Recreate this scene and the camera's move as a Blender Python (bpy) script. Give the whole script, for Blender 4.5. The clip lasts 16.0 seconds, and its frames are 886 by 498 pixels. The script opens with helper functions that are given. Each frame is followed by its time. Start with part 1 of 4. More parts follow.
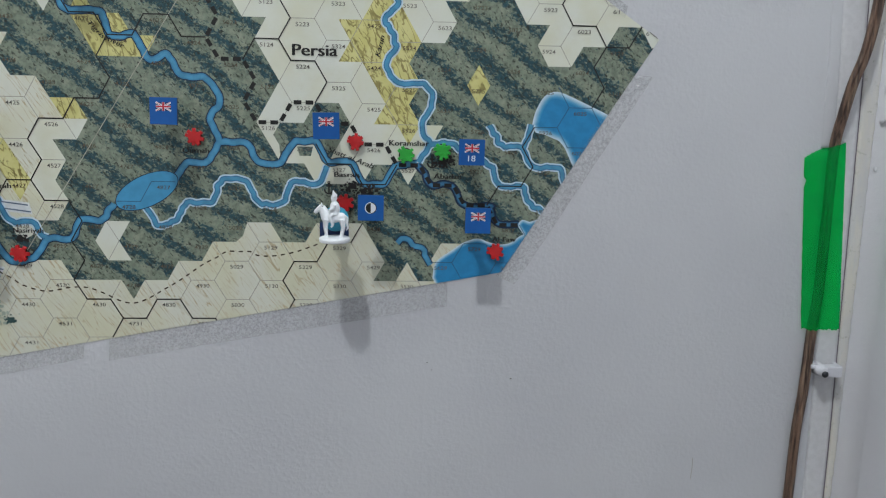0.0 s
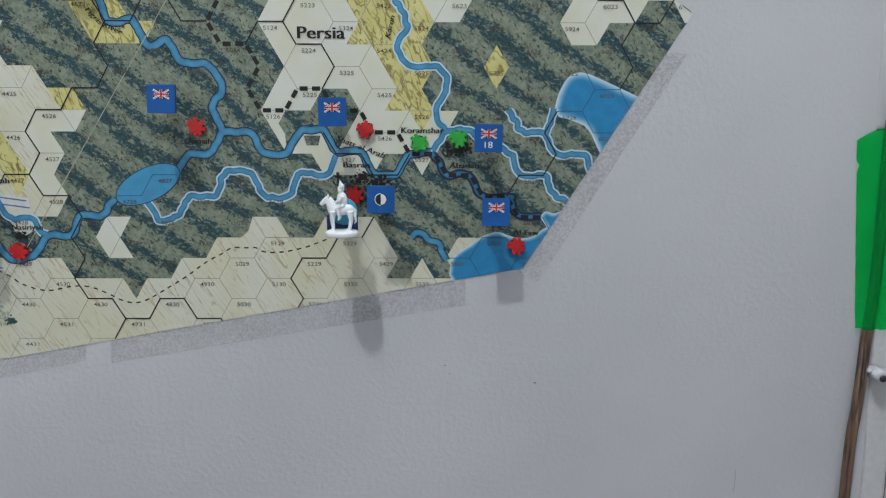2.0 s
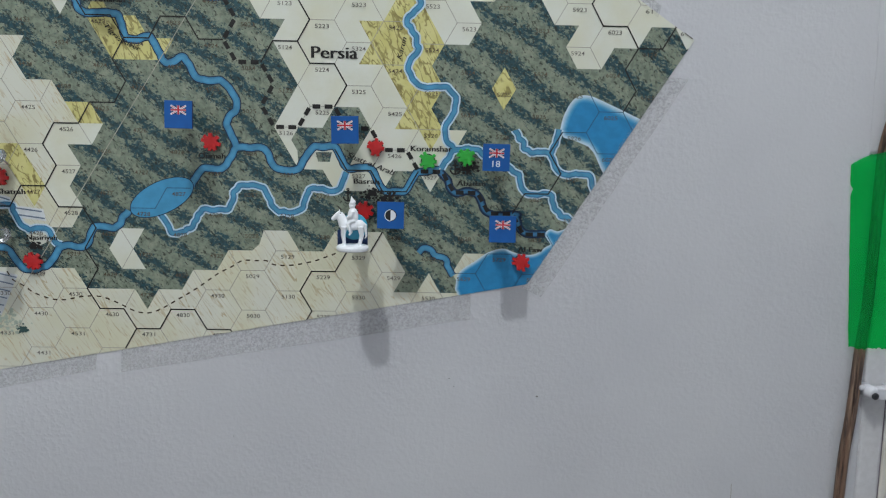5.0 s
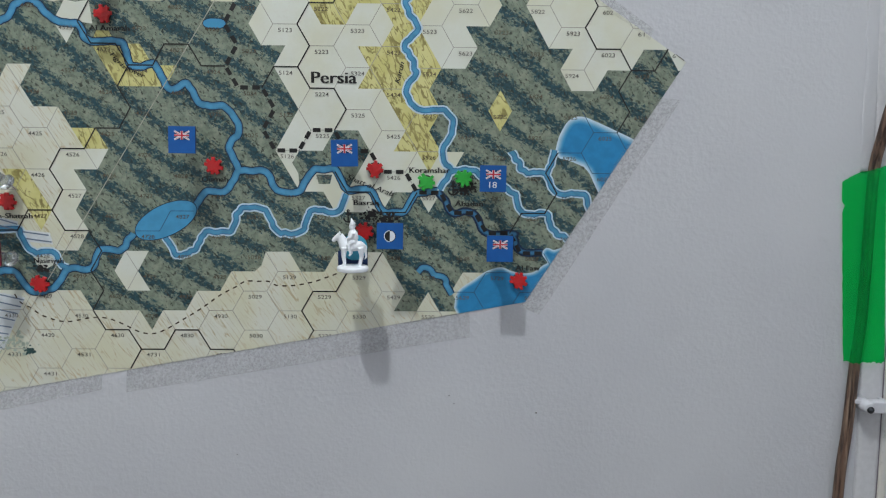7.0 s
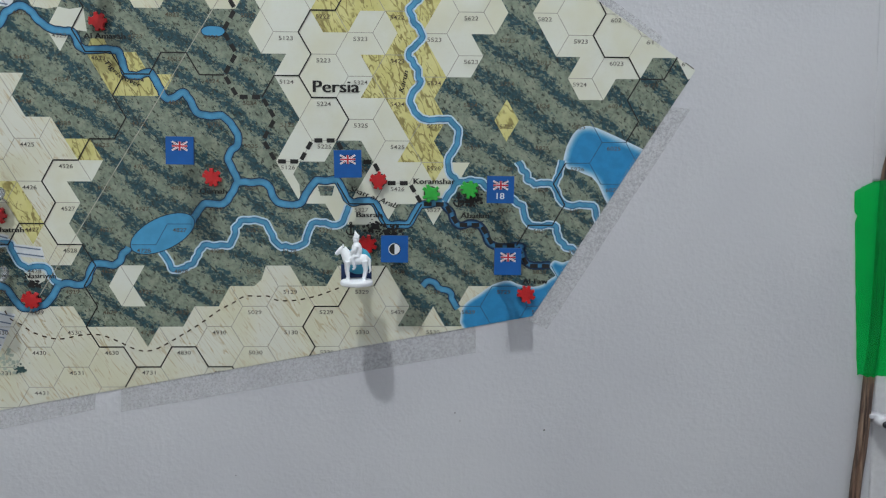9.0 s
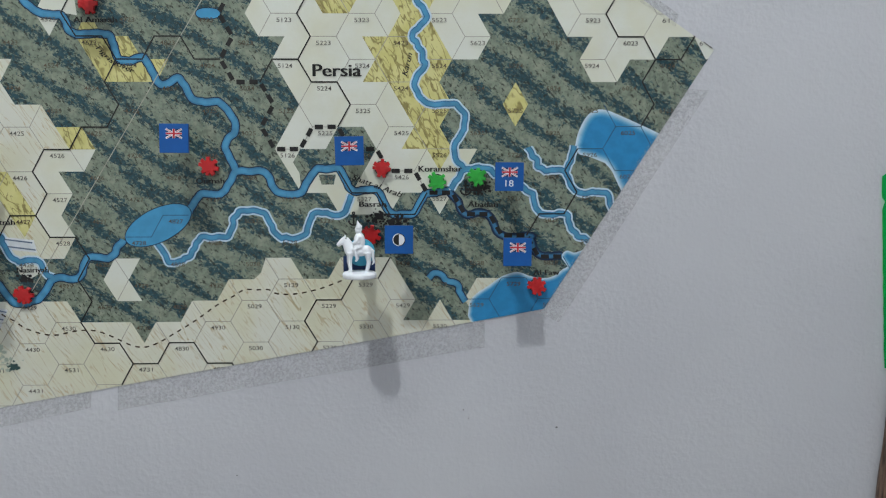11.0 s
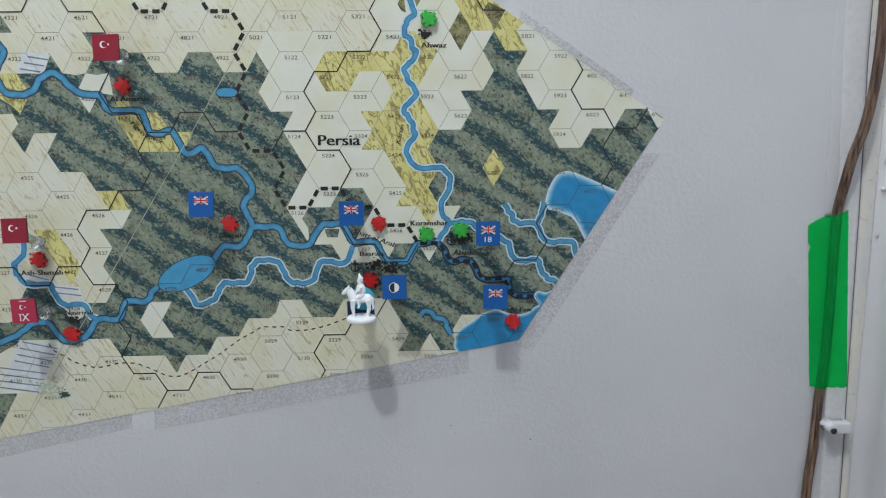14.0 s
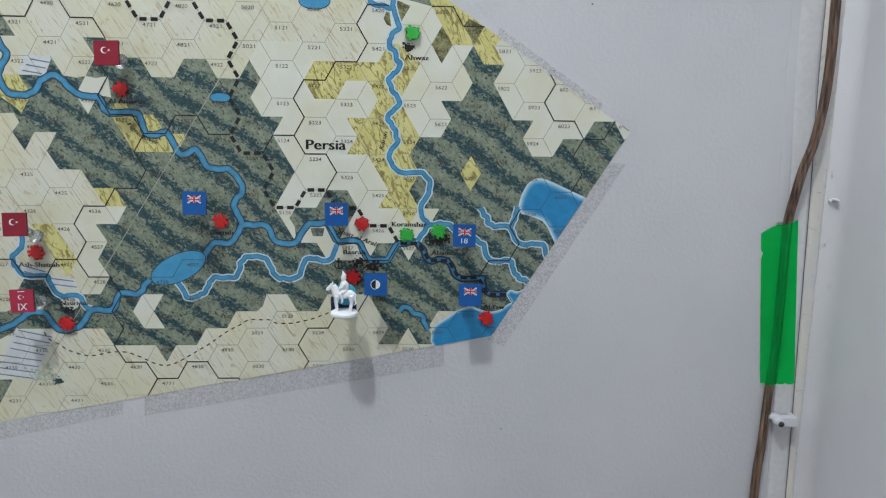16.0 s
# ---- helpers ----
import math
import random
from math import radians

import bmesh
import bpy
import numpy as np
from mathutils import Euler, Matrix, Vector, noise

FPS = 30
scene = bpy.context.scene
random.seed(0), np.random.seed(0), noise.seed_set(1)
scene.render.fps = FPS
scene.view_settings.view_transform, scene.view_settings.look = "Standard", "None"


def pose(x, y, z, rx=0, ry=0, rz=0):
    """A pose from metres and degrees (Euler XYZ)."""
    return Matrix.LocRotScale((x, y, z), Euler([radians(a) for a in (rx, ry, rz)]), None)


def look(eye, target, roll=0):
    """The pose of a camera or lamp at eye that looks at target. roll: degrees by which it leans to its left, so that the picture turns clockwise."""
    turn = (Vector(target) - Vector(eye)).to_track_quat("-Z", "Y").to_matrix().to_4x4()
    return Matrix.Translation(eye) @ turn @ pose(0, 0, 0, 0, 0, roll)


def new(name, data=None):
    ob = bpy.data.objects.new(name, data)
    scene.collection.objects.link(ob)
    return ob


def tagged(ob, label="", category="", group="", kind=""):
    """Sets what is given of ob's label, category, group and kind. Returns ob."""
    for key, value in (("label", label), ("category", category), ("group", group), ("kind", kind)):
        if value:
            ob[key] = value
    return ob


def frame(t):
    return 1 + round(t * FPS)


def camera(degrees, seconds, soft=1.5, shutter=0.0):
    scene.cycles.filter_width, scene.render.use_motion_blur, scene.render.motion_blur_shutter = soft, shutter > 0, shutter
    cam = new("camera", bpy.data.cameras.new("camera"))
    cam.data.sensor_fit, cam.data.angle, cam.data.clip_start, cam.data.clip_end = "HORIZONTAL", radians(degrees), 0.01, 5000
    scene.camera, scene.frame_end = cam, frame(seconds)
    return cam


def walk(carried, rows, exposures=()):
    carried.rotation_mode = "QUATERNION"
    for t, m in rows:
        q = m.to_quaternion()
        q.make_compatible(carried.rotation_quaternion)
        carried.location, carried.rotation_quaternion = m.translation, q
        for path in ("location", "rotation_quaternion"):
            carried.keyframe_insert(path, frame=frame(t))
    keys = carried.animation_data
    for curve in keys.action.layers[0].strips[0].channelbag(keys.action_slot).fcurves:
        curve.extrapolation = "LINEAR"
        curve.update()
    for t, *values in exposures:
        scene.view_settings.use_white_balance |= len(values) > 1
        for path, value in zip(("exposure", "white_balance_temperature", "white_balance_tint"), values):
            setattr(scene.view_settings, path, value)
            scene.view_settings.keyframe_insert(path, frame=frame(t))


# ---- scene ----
cam = camera(60.90, 16.0, soft=1.2)
PATH = [
    (0, (0.0320, -0.4588, 1.5195), (0.0998, 0.5230, 1.3418), 1.14),
    (0.5, (0.0374, -0.4353, 1.5121), (0.0750, 0.5467, 1.3270), 0.33),
    (1, (0.0436, -0.4285, 1.5115), (0.0694, 0.5548, 1.3314), -0.03),
    (1.5, (0.0476, -0.4315, 1.5121), (0.0655, 0.5522, 1.3336), 0.06),
    (2, (0.0474, -0.4302, 1.5079), (0.0618, 0.5549, 1.3370), 0.17),
    (2.5, (0.0459, -0.4301, 1.5068), (0.0576, 0.5548, 1.3340), 0.41),
    (3, (0.0422, -0.4295, 1.5091), (0.0586, 0.5558, 1.3393), 0.56),
    (5.5, (0.0377, -0.4459, 1.5111), (0.0656, 0.5427, 1.3628), 1.06),
    (6, (0.0399, -0.4497, 1.5127), (0.0681, 0.5395, 1.3687), 0.85),
    (6.5, (0.0408, -0.4478, 1.5126), (0.0656, 0.5424, 1.3751), 0.70),
    (7, (0.0402, -0.4480, 1.5151), (0.0626, 0.5426, 1.3804), 0.52),
    (7.5, (0.0342, -0.4502, 1.5285), (0.0564, 0.5406, 1.3956), 0.45),
    (8, (0.0351, -0.4523, 1.5237), (0.0649, 0.5398, 1.4013), 0.70),
    (8.5, (0.0336, -0.4460, 1.5188), (0.0645, 0.5462, 1.3978), 0.49),
    (9, (0.0315, -0.4359, 1.5139), (0.0672, 0.5564, 1.3954), 0.37),
    (9.2, (0.0335, -0.4322, 1.5135), (0.0714, 0.5601, 1.3954), 0.41),
    (11.5, (0.0337, -0.4177, 1.5106), (0.0492, 0.5730, 1.3753), -0.48),
    (12, (0.0322, -0.4212, 1.5115), (0.0408, 0.5686, 1.3694), -0.88),
    (12.5, (0.0284, -0.4285, 1.5267), (0.0343, 0.5606, 1.3798), -0.93),
    (13, (0.0272, -0.4456, 1.5477), (0.0401, 0.5433, 1.3996), -1.17),
    (13.5, (0.0315, -0.4584, 1.5660), (0.0534, 0.5285, 1.4063), -1.01),
    (14, (0.0346, -0.4785, 1.5699), (0.0676, 0.5052, 1.3932), -0.47),
    (14.5, (0.0388, -0.4964, 1.5741), (0.0826, 0.4858, 1.3915), 0.16),
    (15, (0.0362, -0.5035, 1.5743), (0.0882, 0.4782, 1.3913), 0.69),
    (15.5, (0.0343, -0.5067, 1.5786), (0.0903, 0.4739, 1.3909), 1.04),
    (16, (0.0325, -0.5087, 1.5781), (0.0955, 0.4726, 1.3966), 0.90),
]
walk(cam, [(t, look(eye, target, roll)) for t, eye, target, roll in PATH], ((0, -0.14), (2, -0.12), (7, -0.10), (12.5, -0.05), (14.5, -0.03), (16, -0.06)))

# ---- light ----
world = bpy.data.worlds.new("world")
scene.world = world
world.use_nodes = True
world.node_tree.nodes["Background"].inputs[0].default_value = (0.8, 0.9, 1.0, 1)
world.node_tree.nodes["Background"].inputs[1].default_value = 0.3
scene.view_settings.exposure = 0.0


def point_lamp(name, place, watts, radius, colour):
    data = bpy.data.lights.new(name, "POINT")
    data.energy, data.shadow_soft_size, data.color = watts, radius, colour
    ob = new(name, data)
    ob.location = place
    return ob


def area_lamp(name, m, watts, sx, sy, colour):
    data = bpy.data.lights.new(name, "AREA")
    data.energy, data.shape, data.size, data.size_y, data.color = watts, "RECTANGLE", sx, sy, colour
    ob = new(name, data)
    ob.matrix_basis = m
    return ob


# the bulb under the ceiling, and an unseen fill light added behind the camera
point_lamp("ceiling_bulb", (-0.24, -0.77, 2.82), 45.5, 0.030, (0.938, 0.99, 0.99))
area_lamp("fill_light", look((-0.9, -2.52, 1.5), (-0.9, 0, 1.5)), 4.4, 1.5, 1.3, (0.82, 0.94, 1.0))

# ---- materials ----


def srgb(r, g, b):
    return tuple(((c / 255) / 12.92 if c <= 10 else ((c / 255 + 0.055) / 1.055) ** 2.4) for c in (r, g, b)) + (1,)


class Mat:
    """A small builder of node materials on object coordinates."""

    def __init__(self, name, rough=0.6, metal=0.0, spec=0.4):
        self.m = bpy.data.materials.new(name)
        self.m.use_nodes = True
        self.t = self.m.node_tree
        self.b = self.t.nodes["Principled BSDF"]
        self.b.inputs["Roughness"].default_value = rough
        self.b.inputs["Metallic"].default_value = metal
        self.b.inputs["Specular IOR Level"].default_value = spec
        self.co = self.t.nodes.new("ShaderNodeTexCoord").outputs["Object"]

    def node(self, kind, **sets):
        n = self.t.nodes.new(kind)
        for k, v in sets.items():
            n.inputs[k.replace("_", " ")].default_value = v
        return n

    def link(self, a, b):
        self.t.links.new(a, b)

    def mapped(self, turn=0.0, scale=(1, 1, 1), shift=(0, 0, 0)):
        """Object coordinates turned by that many degrees about y, then scaled."""
        a = self.node("ShaderNodeMapping", Rotation=(0, radians(turn), 0), Location=shift)
        b = self.node("ShaderNodeMapping", Scale=scale)
        self.link(self.co, a.inputs["Vector"])
        self.link(a.outputs[0], b.inputs["Vector"])
        return b.outputs[0]

    def noise(self, scale, detail=3.0, rough=0.55, vec=None, distort=0.0):
        n = self.node("ShaderNodeTexNoise", Scale=scale, Detail=detail, Roughness=rough, Distortion=distort)
        self.link(vec or self.co, n.inputs["Vector"])
        return n.outputs["Fac"]

    def wave(self, scale, vec, distort, detail=2.0, dscale=1.0, way="X"):
        n = self.node("ShaderNodeTexWave", Scale=scale, Distortion=distort, Detail=detail, Detail_Scale=dscale)
        n.bands_direction = way
        self.link(vec, n.inputs["Vector"])
        return n.outputs["Fac"]

    def step(self, val, lo, hi, a=0.0, b=1.0):
        n = self.node("ShaderNodeMapRange", From_Min=lo, From_Max=hi, To_Min=a, To_Max=b)
        n.interpolation_type = "SMOOTHSTEP"
        self.link(val, n.inputs["Value"])
        return n.outputs[0]

    def contour(self, val, width, level=0.5):
        """Thin lines where a noise crosses a level."""
        n = self.node("ShaderNodeMath")
        n.operation = "SUBTRACT"
        self.link(val, n.inputs[0])
        n.inputs[1].default_value = level
        a = self.node("ShaderNodeMath")
        a.operation = "ABSOLUTE"
        self.link(n.outputs[0], a.inputs[0])
        return self.step(a.outputs[0], width * 0.4, width, 1.0, 0.0)

    def times(self, a, b):
        n = self.node("ShaderNodeMath")
        n.operation = "MULTIPLY"
        self.link(a, n.inputs[0])
        if isinstance(b, (int, float)):
            n.inputs[1].default_value = b
        else:
            self.link(b, n.inputs[1])
        return n.outputs[0]

    def mix(self, fac, a, b):
        n = self.t.nodes.new("ShaderNodeMix")
        n.data_type = "RGBA"
        self.link(fac, n.inputs[0])
        for socket, v in ((n.inputs[6], a), (n.inputs[7], b)):
            if isinstance(v, tuple):
                socket.default_value = v
            else:
                self.link(v, socket)
        return n.outputs[2]

    def colour(self, c):
        if isinstance(c, tuple):
            self.b.inputs["Base Color"].default_value = c
        else:
            self.link(c, self.b.inputs["Base Color"])
        return self

    def bump(self, height, strength, dist=0.001):
        n = self.node("ShaderNodeBump", Strength=strength, Distance=dist)
        self.link(height, n.inputs["Height"])
        self.link(n.outputs[0], self.b.inputs["Normal"])
        return self


def ink(name, rgb, vary=0.12, rough=0.45):
    """Flat printing ink with a faint mottling."""
    k = Mat(name, rough)
    dark = tuple(c * (1 - vary) for c in rgb[:3]) + (1,)
    k.colour(k.mix(k.step(k.noise(160, 3), 0.35, 0.65), rgb, dark))
    return k.m


def plastic(name, rgb, rough=0.35, vary=0.1):
    k = Mat(name, rough, spec=0.5)
    dark = tuple(c * (1 - vary) for c in rgb[:3]) + (1,)
    k.colour(k.mix(k.step(k.noise(300, 3), 0.3, 0.7), rgb, dark))
    k.bump(k.noise(900, 2), 0.08, 0.0004)
    return k.m


def plaster(name, light, dark, bump, grain):
    """Rolled wall paint: an orange-peel relief, grey scuffs and slight unevenness."""
    k = Mat(name, 0.62, spec=0.3)
    c = k.mix(k.step(k.noise(6, 4), 0.3, 0.7), light, dark)
    scuff = k.step(k.noise(45, 5, 0.7), 0.62, 0.8, 0, 0.35)
    c = k.mix(scuff, c, tuple(v * 0.82 for v in dark[:3]) + (1,))
    k.colour(c)
    relief = k.node("ShaderNodeMath")
    relief.operation = "ADD"
    k.link(k.times(k.step(k.noise(grain, 2, 0.5), 0.36, 0.74), k.step(k.noise(14, 2), 0.36, 0.64, 0.45, 1.0)), relief.inputs[0])
    k.link(k.times(k.noise(grain * 2.4, 3, 0.6), 0.45), relief.inputs[1])
    k.bump(relief.outputs[0], bump, 0.0012)
    return k.m


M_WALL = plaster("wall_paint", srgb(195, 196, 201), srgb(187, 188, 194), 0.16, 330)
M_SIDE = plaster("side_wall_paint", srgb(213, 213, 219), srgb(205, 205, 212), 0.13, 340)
M_ROOM = plaster("room_paint", srgb(205, 205, 205), srgb(198, 198, 198), 0.2, 60)
M_FLOOR = ink("floor_boards", srgb(176, 160, 138), 0.3)
M_PAPER = ink("paper", srgb(232, 230, 212), 0.04, 0.5)


def clear_print():
    k = Mat("clear_terrain_print", 0.42)
    tone = k.mix(k.step(k.noise(28, 4), 0.35, 0.7), srgb(209, 212, 203), srgb(205, 205, 185))
    k.colour(k.mix(k.step(k.noise(700, 2), 0.5, 0.75, 0, 0.35), tone, srgb(204, 204, 190)))
    return k.m


def desert_print():
    k = Mat("desert_terrain_print", 0.42)
    v = k.mapped(-55, (0.10, 1, 1))
    line = k.times(k.contour(k.noise(330, 2, 0.5, v, 0.15), 0.021), k.step(k.noise(150, 2), 0.34, 0.50, 0.25, 0.95))
    patch = k.step(k.noise(42, 2), 0.34, 0.6, 0.45, 0.9)
    tone = k.mix(k.step(k.noise(24, 3), 0.35, 0.65), srgb(206, 207, 195), srgb(203, 202, 178))
    k.colour(k.mix(k.times(line, patch), tone, srgb(184, 168, 136)))
    return k.m


def marsh_print(name, ground, blot, tuft, pale):
    """Reed marsh: diagonal drifts of broken blots, small dark tufts, paler bare patches."""
    k = Mat(name, 0.42)
    tone = k.mix(k.step(k.noise(360, 4, 0.6), 0.38, 0.62), ground, tuple(c * 0.68 for c in ground[:3]) + (1,))
    tone = k.mix(k.step(k.noise(150, 4, 0.7), 0.48, 0.66, 0, 0.75), tone, pale)
    band = k.wave(19, k.mapped(-35, (0.55, 1, 1)), 4.6, 3.0, 1.7, "Z")
    both = k.node("ShaderNodeMath")
    both.operation = "ADD"
    k.link(k.times(band, 0.205), both.inputs[0])
    k.link(k.noise(470, 5, 0.83, k.mapped(-25, (0.58, 1, 1)), 0.3), both.inputs[1])
    darker = k.mix(k.step(k.noise(520, 3, 0.6), 0.42, 0.6), blot, tuple(c * 0.5 for c in blot[:3]) + (1,))
    out = k.mix(k.step(both.outputs[0], 0.612, 0.672, 0, 0.93), tone, darker)
    dots = k.step(k.noise(640, 3, 0.65, k.mapped(-50, (0.5, 1, 1), (0.3, 0, 0.1))), 0.57, 0.63, 0, 0.85)
    k.colour(k.mix(dots, out, tuft))
    return k.m


def rough_print():
    k = Mat("rough_terrain_print", 0.42)
    v = k.mapped(-68, (0.3, 1, 1))
    fold = k.step(k.times(k.contour(k.noise(250, 1.5, 0.5, v, 0.25), 0.045), k.step(k.noise(120, 2), 0.36, 0.5)), 0.0, 0.9, 1.0, 0.0)
    fine = k.times(k.contour(k.noise(340, 1.5, 0.5, k.mapped(-60, (0.3, 1, 1), (0.2, 0, 0.3)), 0.25), 0.04), k.step(k.noise(170, 2), 0.45, 0.6, 0, 0.8))
    tone = k.mix(k.step(k.noise(90, 3), 0.35, 0.65), srgb(205, 200, 137), srgb(195, 189, 120))
    shade = k.mix(k.step(k.noise(160, 3), 0.42, 0.6), srgb(140, 130, 78), srgb(164, 154, 96))
    k.colour(k.mix(fine, k.mix(fold, shade, tone), srgb(128, 116, 70)))
    return k.m


M_CLEAR = clear_print()
M_DESERT = desert_print()
M_MARSH = marsh_print("marsh_terrain_print", srgb(127, 138, 122), srgb(13, 68, 82), srgb(37, 39, 33), srgb(145, 151, 133))
M_WOOD = marsh_print("wood_terrain_print", srgb(138, 136, 96), srgb(92, 92, 58), srgb(70, 72, 48), srgb(156, 152, 112))
M_ROUGH = rough_print()
M_SEA = ink("sea_ink", srgb(36, 130, 184), 0.12)
M_LAKE = ink("lake_ink", srgb(66, 146, 190), 0.12)
M_RIVER = ink("river_ink", srgb(62, 131, 174), 0.25)
M_STREAM = ink("mid_stream_ink", srgb(76, 148, 188), 0.25)
M_SHALLOW = [ink("shallow_water_ink", srgb(*(int(a + (b - a) * k) for a, b in ((196, 36), (214, 130), (228, 184)))), 0.1) for k in (0.0, 0.14, 0.32, 0.52, 0.72, 0.88)]
M_PALERIVER = ink("pale_river_ink", srgb(60, 122, 164), 0.25)
# navy ink of the frontier reach; some of the cards' shade is in the colour
M_SHADEDRIVER = ink("shaded_river_ink", srgb(40, 90, 130), 0.25)
M_FLOOD = ink("flood_ground_ink", srgb(205, 210, 214), 0.1)
M_OASIS = ink("oasis_ink", srgb(58, 88, 88), 0.3)
M_REED = ink("reed_ink", srgb(172, 184, 170), 0.2)
M_LAKELINE = ink("lake_line_ink", srgb(50, 92, 124), 0.2)
M_BANK = ink("river_bank_ink", srgb(14, 40, 70), 0.2)
M_HALO = ink("shore_ink", srgb(188, 210, 226), 0.1)
M_BLACK = ink("black_ink", srgb(30, 28, 28), 0.3)
M_GREY = ink("grey_ink", srgb(160, 158, 148), 0.2)
M_NUMBER = ink("number_ink", srgb(104, 101, 96), 0.2)
M_BROWN = ink("faint_number_ink", srgb(92, 80, 64), 0.2)
M_CREASE = ink("crease", srgb(176, 174, 160), 0.3)
M_HATCH = ink("hatching_ink", srgb(112, 126, 148), 0.2)
M_TRAIL = ink("trail_ink", srgb(78, 64, 50), 0.3)
M_BLUE = ink("blue_card", srgb(4, 84, 158), 0.08, 0.5)
M_NAVY = ink("navy_card_edge", srgb(26, 50, 96), 0.1, 0.6)
M_WHITE = ink("white_print", srgb(226, 228, 232), 0.04, 0.4)
M_RED = ink("red_print", srgb(190, 36, 52), 0.08, 0.4)
M_CRIMSON = ink("crimson_card", srgb(136, 24, 46), 0.1, 0.4)
M_ROSE = ink("faded_crimson_card", srgb(168, 40, 70), 0.1, 0.4)
M_MAROON = ink("maroon_card_edge", srgb(92, 22, 38), 0.1, 0.6)
M_CYAN = ink("cyan_print", srgb(64, 160, 190), 0.1)
M_REDTOKEN = plastic("red_plastic", srgb(186, 22, 26), 0.42)
M_SOOT = plastic("black_plastic", srgb(26, 24, 24), 0.6)
M_GREENTOKEN = plastic("green_plastic", srgb(46, 170, 62), 0.38)
M_FIGURE = plastic("white_plastic", srgb(232, 235, 240), 0.4, 0.03)
M_CLIP = plastic("white_clip_plastic", srgb(202, 202, 210), 0.4, 0.06)
M_NAIL = plastic("nail_steel", srgb(40, 42, 50), 0.35, 0.3)


def caulk_skin():
    """Old caulk: cream, smeared with wall paint, with grey-green mould specks."""
    k = Mat("caulk", 0.55, spec=0.4)
    v = k.mapped(0, (1, 1, 0.25))
    tone = k.mix(k.step(k.noise(70, 4, 0.6, v), 0.38, 0.62), srgb(208, 204, 196), srgb(196, 196, 198))
    tone = k.mix(k.step(k.noise(260, 4, 0.65), 0.58, 0.74, 0, 0.6), tone, srgb(150, 152, 138))
    k.colour(tone)
    k.bump(k.noise(240, 4, 0.6, v), 0.3, 0.0009)
    return k.m


M_CAULK = caulk_skin()
# flat dark colour for the shade in the gap beside the cord
M_GAPSHADE = ink("gap_shade", srgb(124, 114, 124), 0.3, 0.9)
M_CORD = plastic("white_cord", srgb(203, 203, 207), 0.55, 0.08)


def wire_skin():
    k = Mat("brown_cable_skin", 0.42, spec=0.5)
    v = k.mapped(0, (1, 1, 0.06))
    tone = k.mix(k.step(k.noise(520, 3, 0.6, v), 0.4, 0.62), srgb(112, 88, 74), srgb(60, 45, 40))
    k.colour(k.mix(k.step(k.noise(420, 3, 0.6, v), 0.52, 0.68, 0, 0.5), tone, srgb(160, 138, 118)))
    k.bump(k.noise(400, 3, 0.6, v), 0.25, 0.0006)
    return k.m


def green_tape_skin():
    """Translucent green tape: half scattering, half a green filter over what lies beneath."""
    k = Mat("green_masking_tape", 0.55)
    v = k.mapped(4, (1, 1, 0.25))
    k.colour(k.mix(k.step(k.noise(90, 4, 0.6, v), 0.35, 0.65), srgb(24, 204, 108), srgb(12, 182, 94)))
    k.bump(k.noise(240, 4, 0.6, v), 0.3, 0.0006)
    clear = k.node("ShaderNodeBsdfTransparent", Color=(0.09, 0.90, 0.45, 1))
    both = k.node("ShaderNodeMixShader", Fac=0.2)
    out = next(n for n in k.t.nodes if n.type == "OUTPUT_MATERIAL")
    k.link(clear.outputs[0], both.inputs[1])
    k.link(k.b.outputs[0], both.inputs[2])
    k.link(both.outputs[0], out.inputs["Surface"])
    return k.m


def clear_tape_skin():
    k = Mat("clear_sticky_tape", 0.35, spec=0.5)
    k.colour(k.mix(k.step(k.noise(120, 5, 0.7), 0.4, 0.62), srgb(158, 156, 156), srgb(190, 189, 190)))
    k.link(k.step(k.noise(700, 3, 0.6), 0.40, 0.60, 0.05, 0.17), k.b.inputs["Alpha"])
    k.bump(k.noise(300, 4, 0.6), 0.35, 0.0006)
    return k.m


def clear_plastic():
    k = Mat("clear_pin_plastic", 0.22, spec=0.5)
    k.b.inputs["Transmission Weight"].default_value = 0.92
    k.b.inputs["IOR"].default_value = 1.42
    k.colour(srgb(206, 210, 213))
    return k.m


M_WIRE = wire_skin()
M_TAPE = green_tape_skin()
M_STICKY = clear_tape_skin()
M_CLEARPIN = clear_plastic()
M_SPECK = ink("speck", srgb(96, 94, 94), 0.2)
M_STEEL = Mat("pin_steel", 0.25, 1.0).colour((0.6, 0.6, 0.62, 1)).m

# ---- small builders ----
from mathutils.geometry import tessellate_polygon


def mesh_of(name, bm, mats):
    me = bpy.data.meshes.new(name)
    bm.to_mesh(me)
    bm.free()
    for m in mats if isinstance(mats, (list, tuple)) else [mats]:
        me.materials.append(m)
    return me


def part(name, bm, material, parent, label=""):
    ob = new(name, bm if isinstance(bm, bpy.types.Mesh) else mesh_of(name, bm, material))
    ob.parent = parent
    return tagged(ob, label)


def thing(name, place, label, category, group="", kind=""):
    ob = new(name)
    ob.empty_display_size = 0.01
    ob.location = place
    return tagged(ob, label, category, group, kind)


def box(bm, lo, hi, bevel=0.0):
    c = [(a + b) / 2 for a, b in zip(lo, hi)]
    s = [b - a for a, b in zip(lo, hi)]
    r = bmesh.ops.create_cube(bm, size=1, matrix=Matrix.LocRotScale(c, None, s))
    if bevel:
        edges = list({e for v in r["verts"] for e in v.link_edges})
        bmesh.ops.bevel(bm, geom=edges, offset=bevel, segments=2, affect="EDGES", profile=0.6)
    return bm


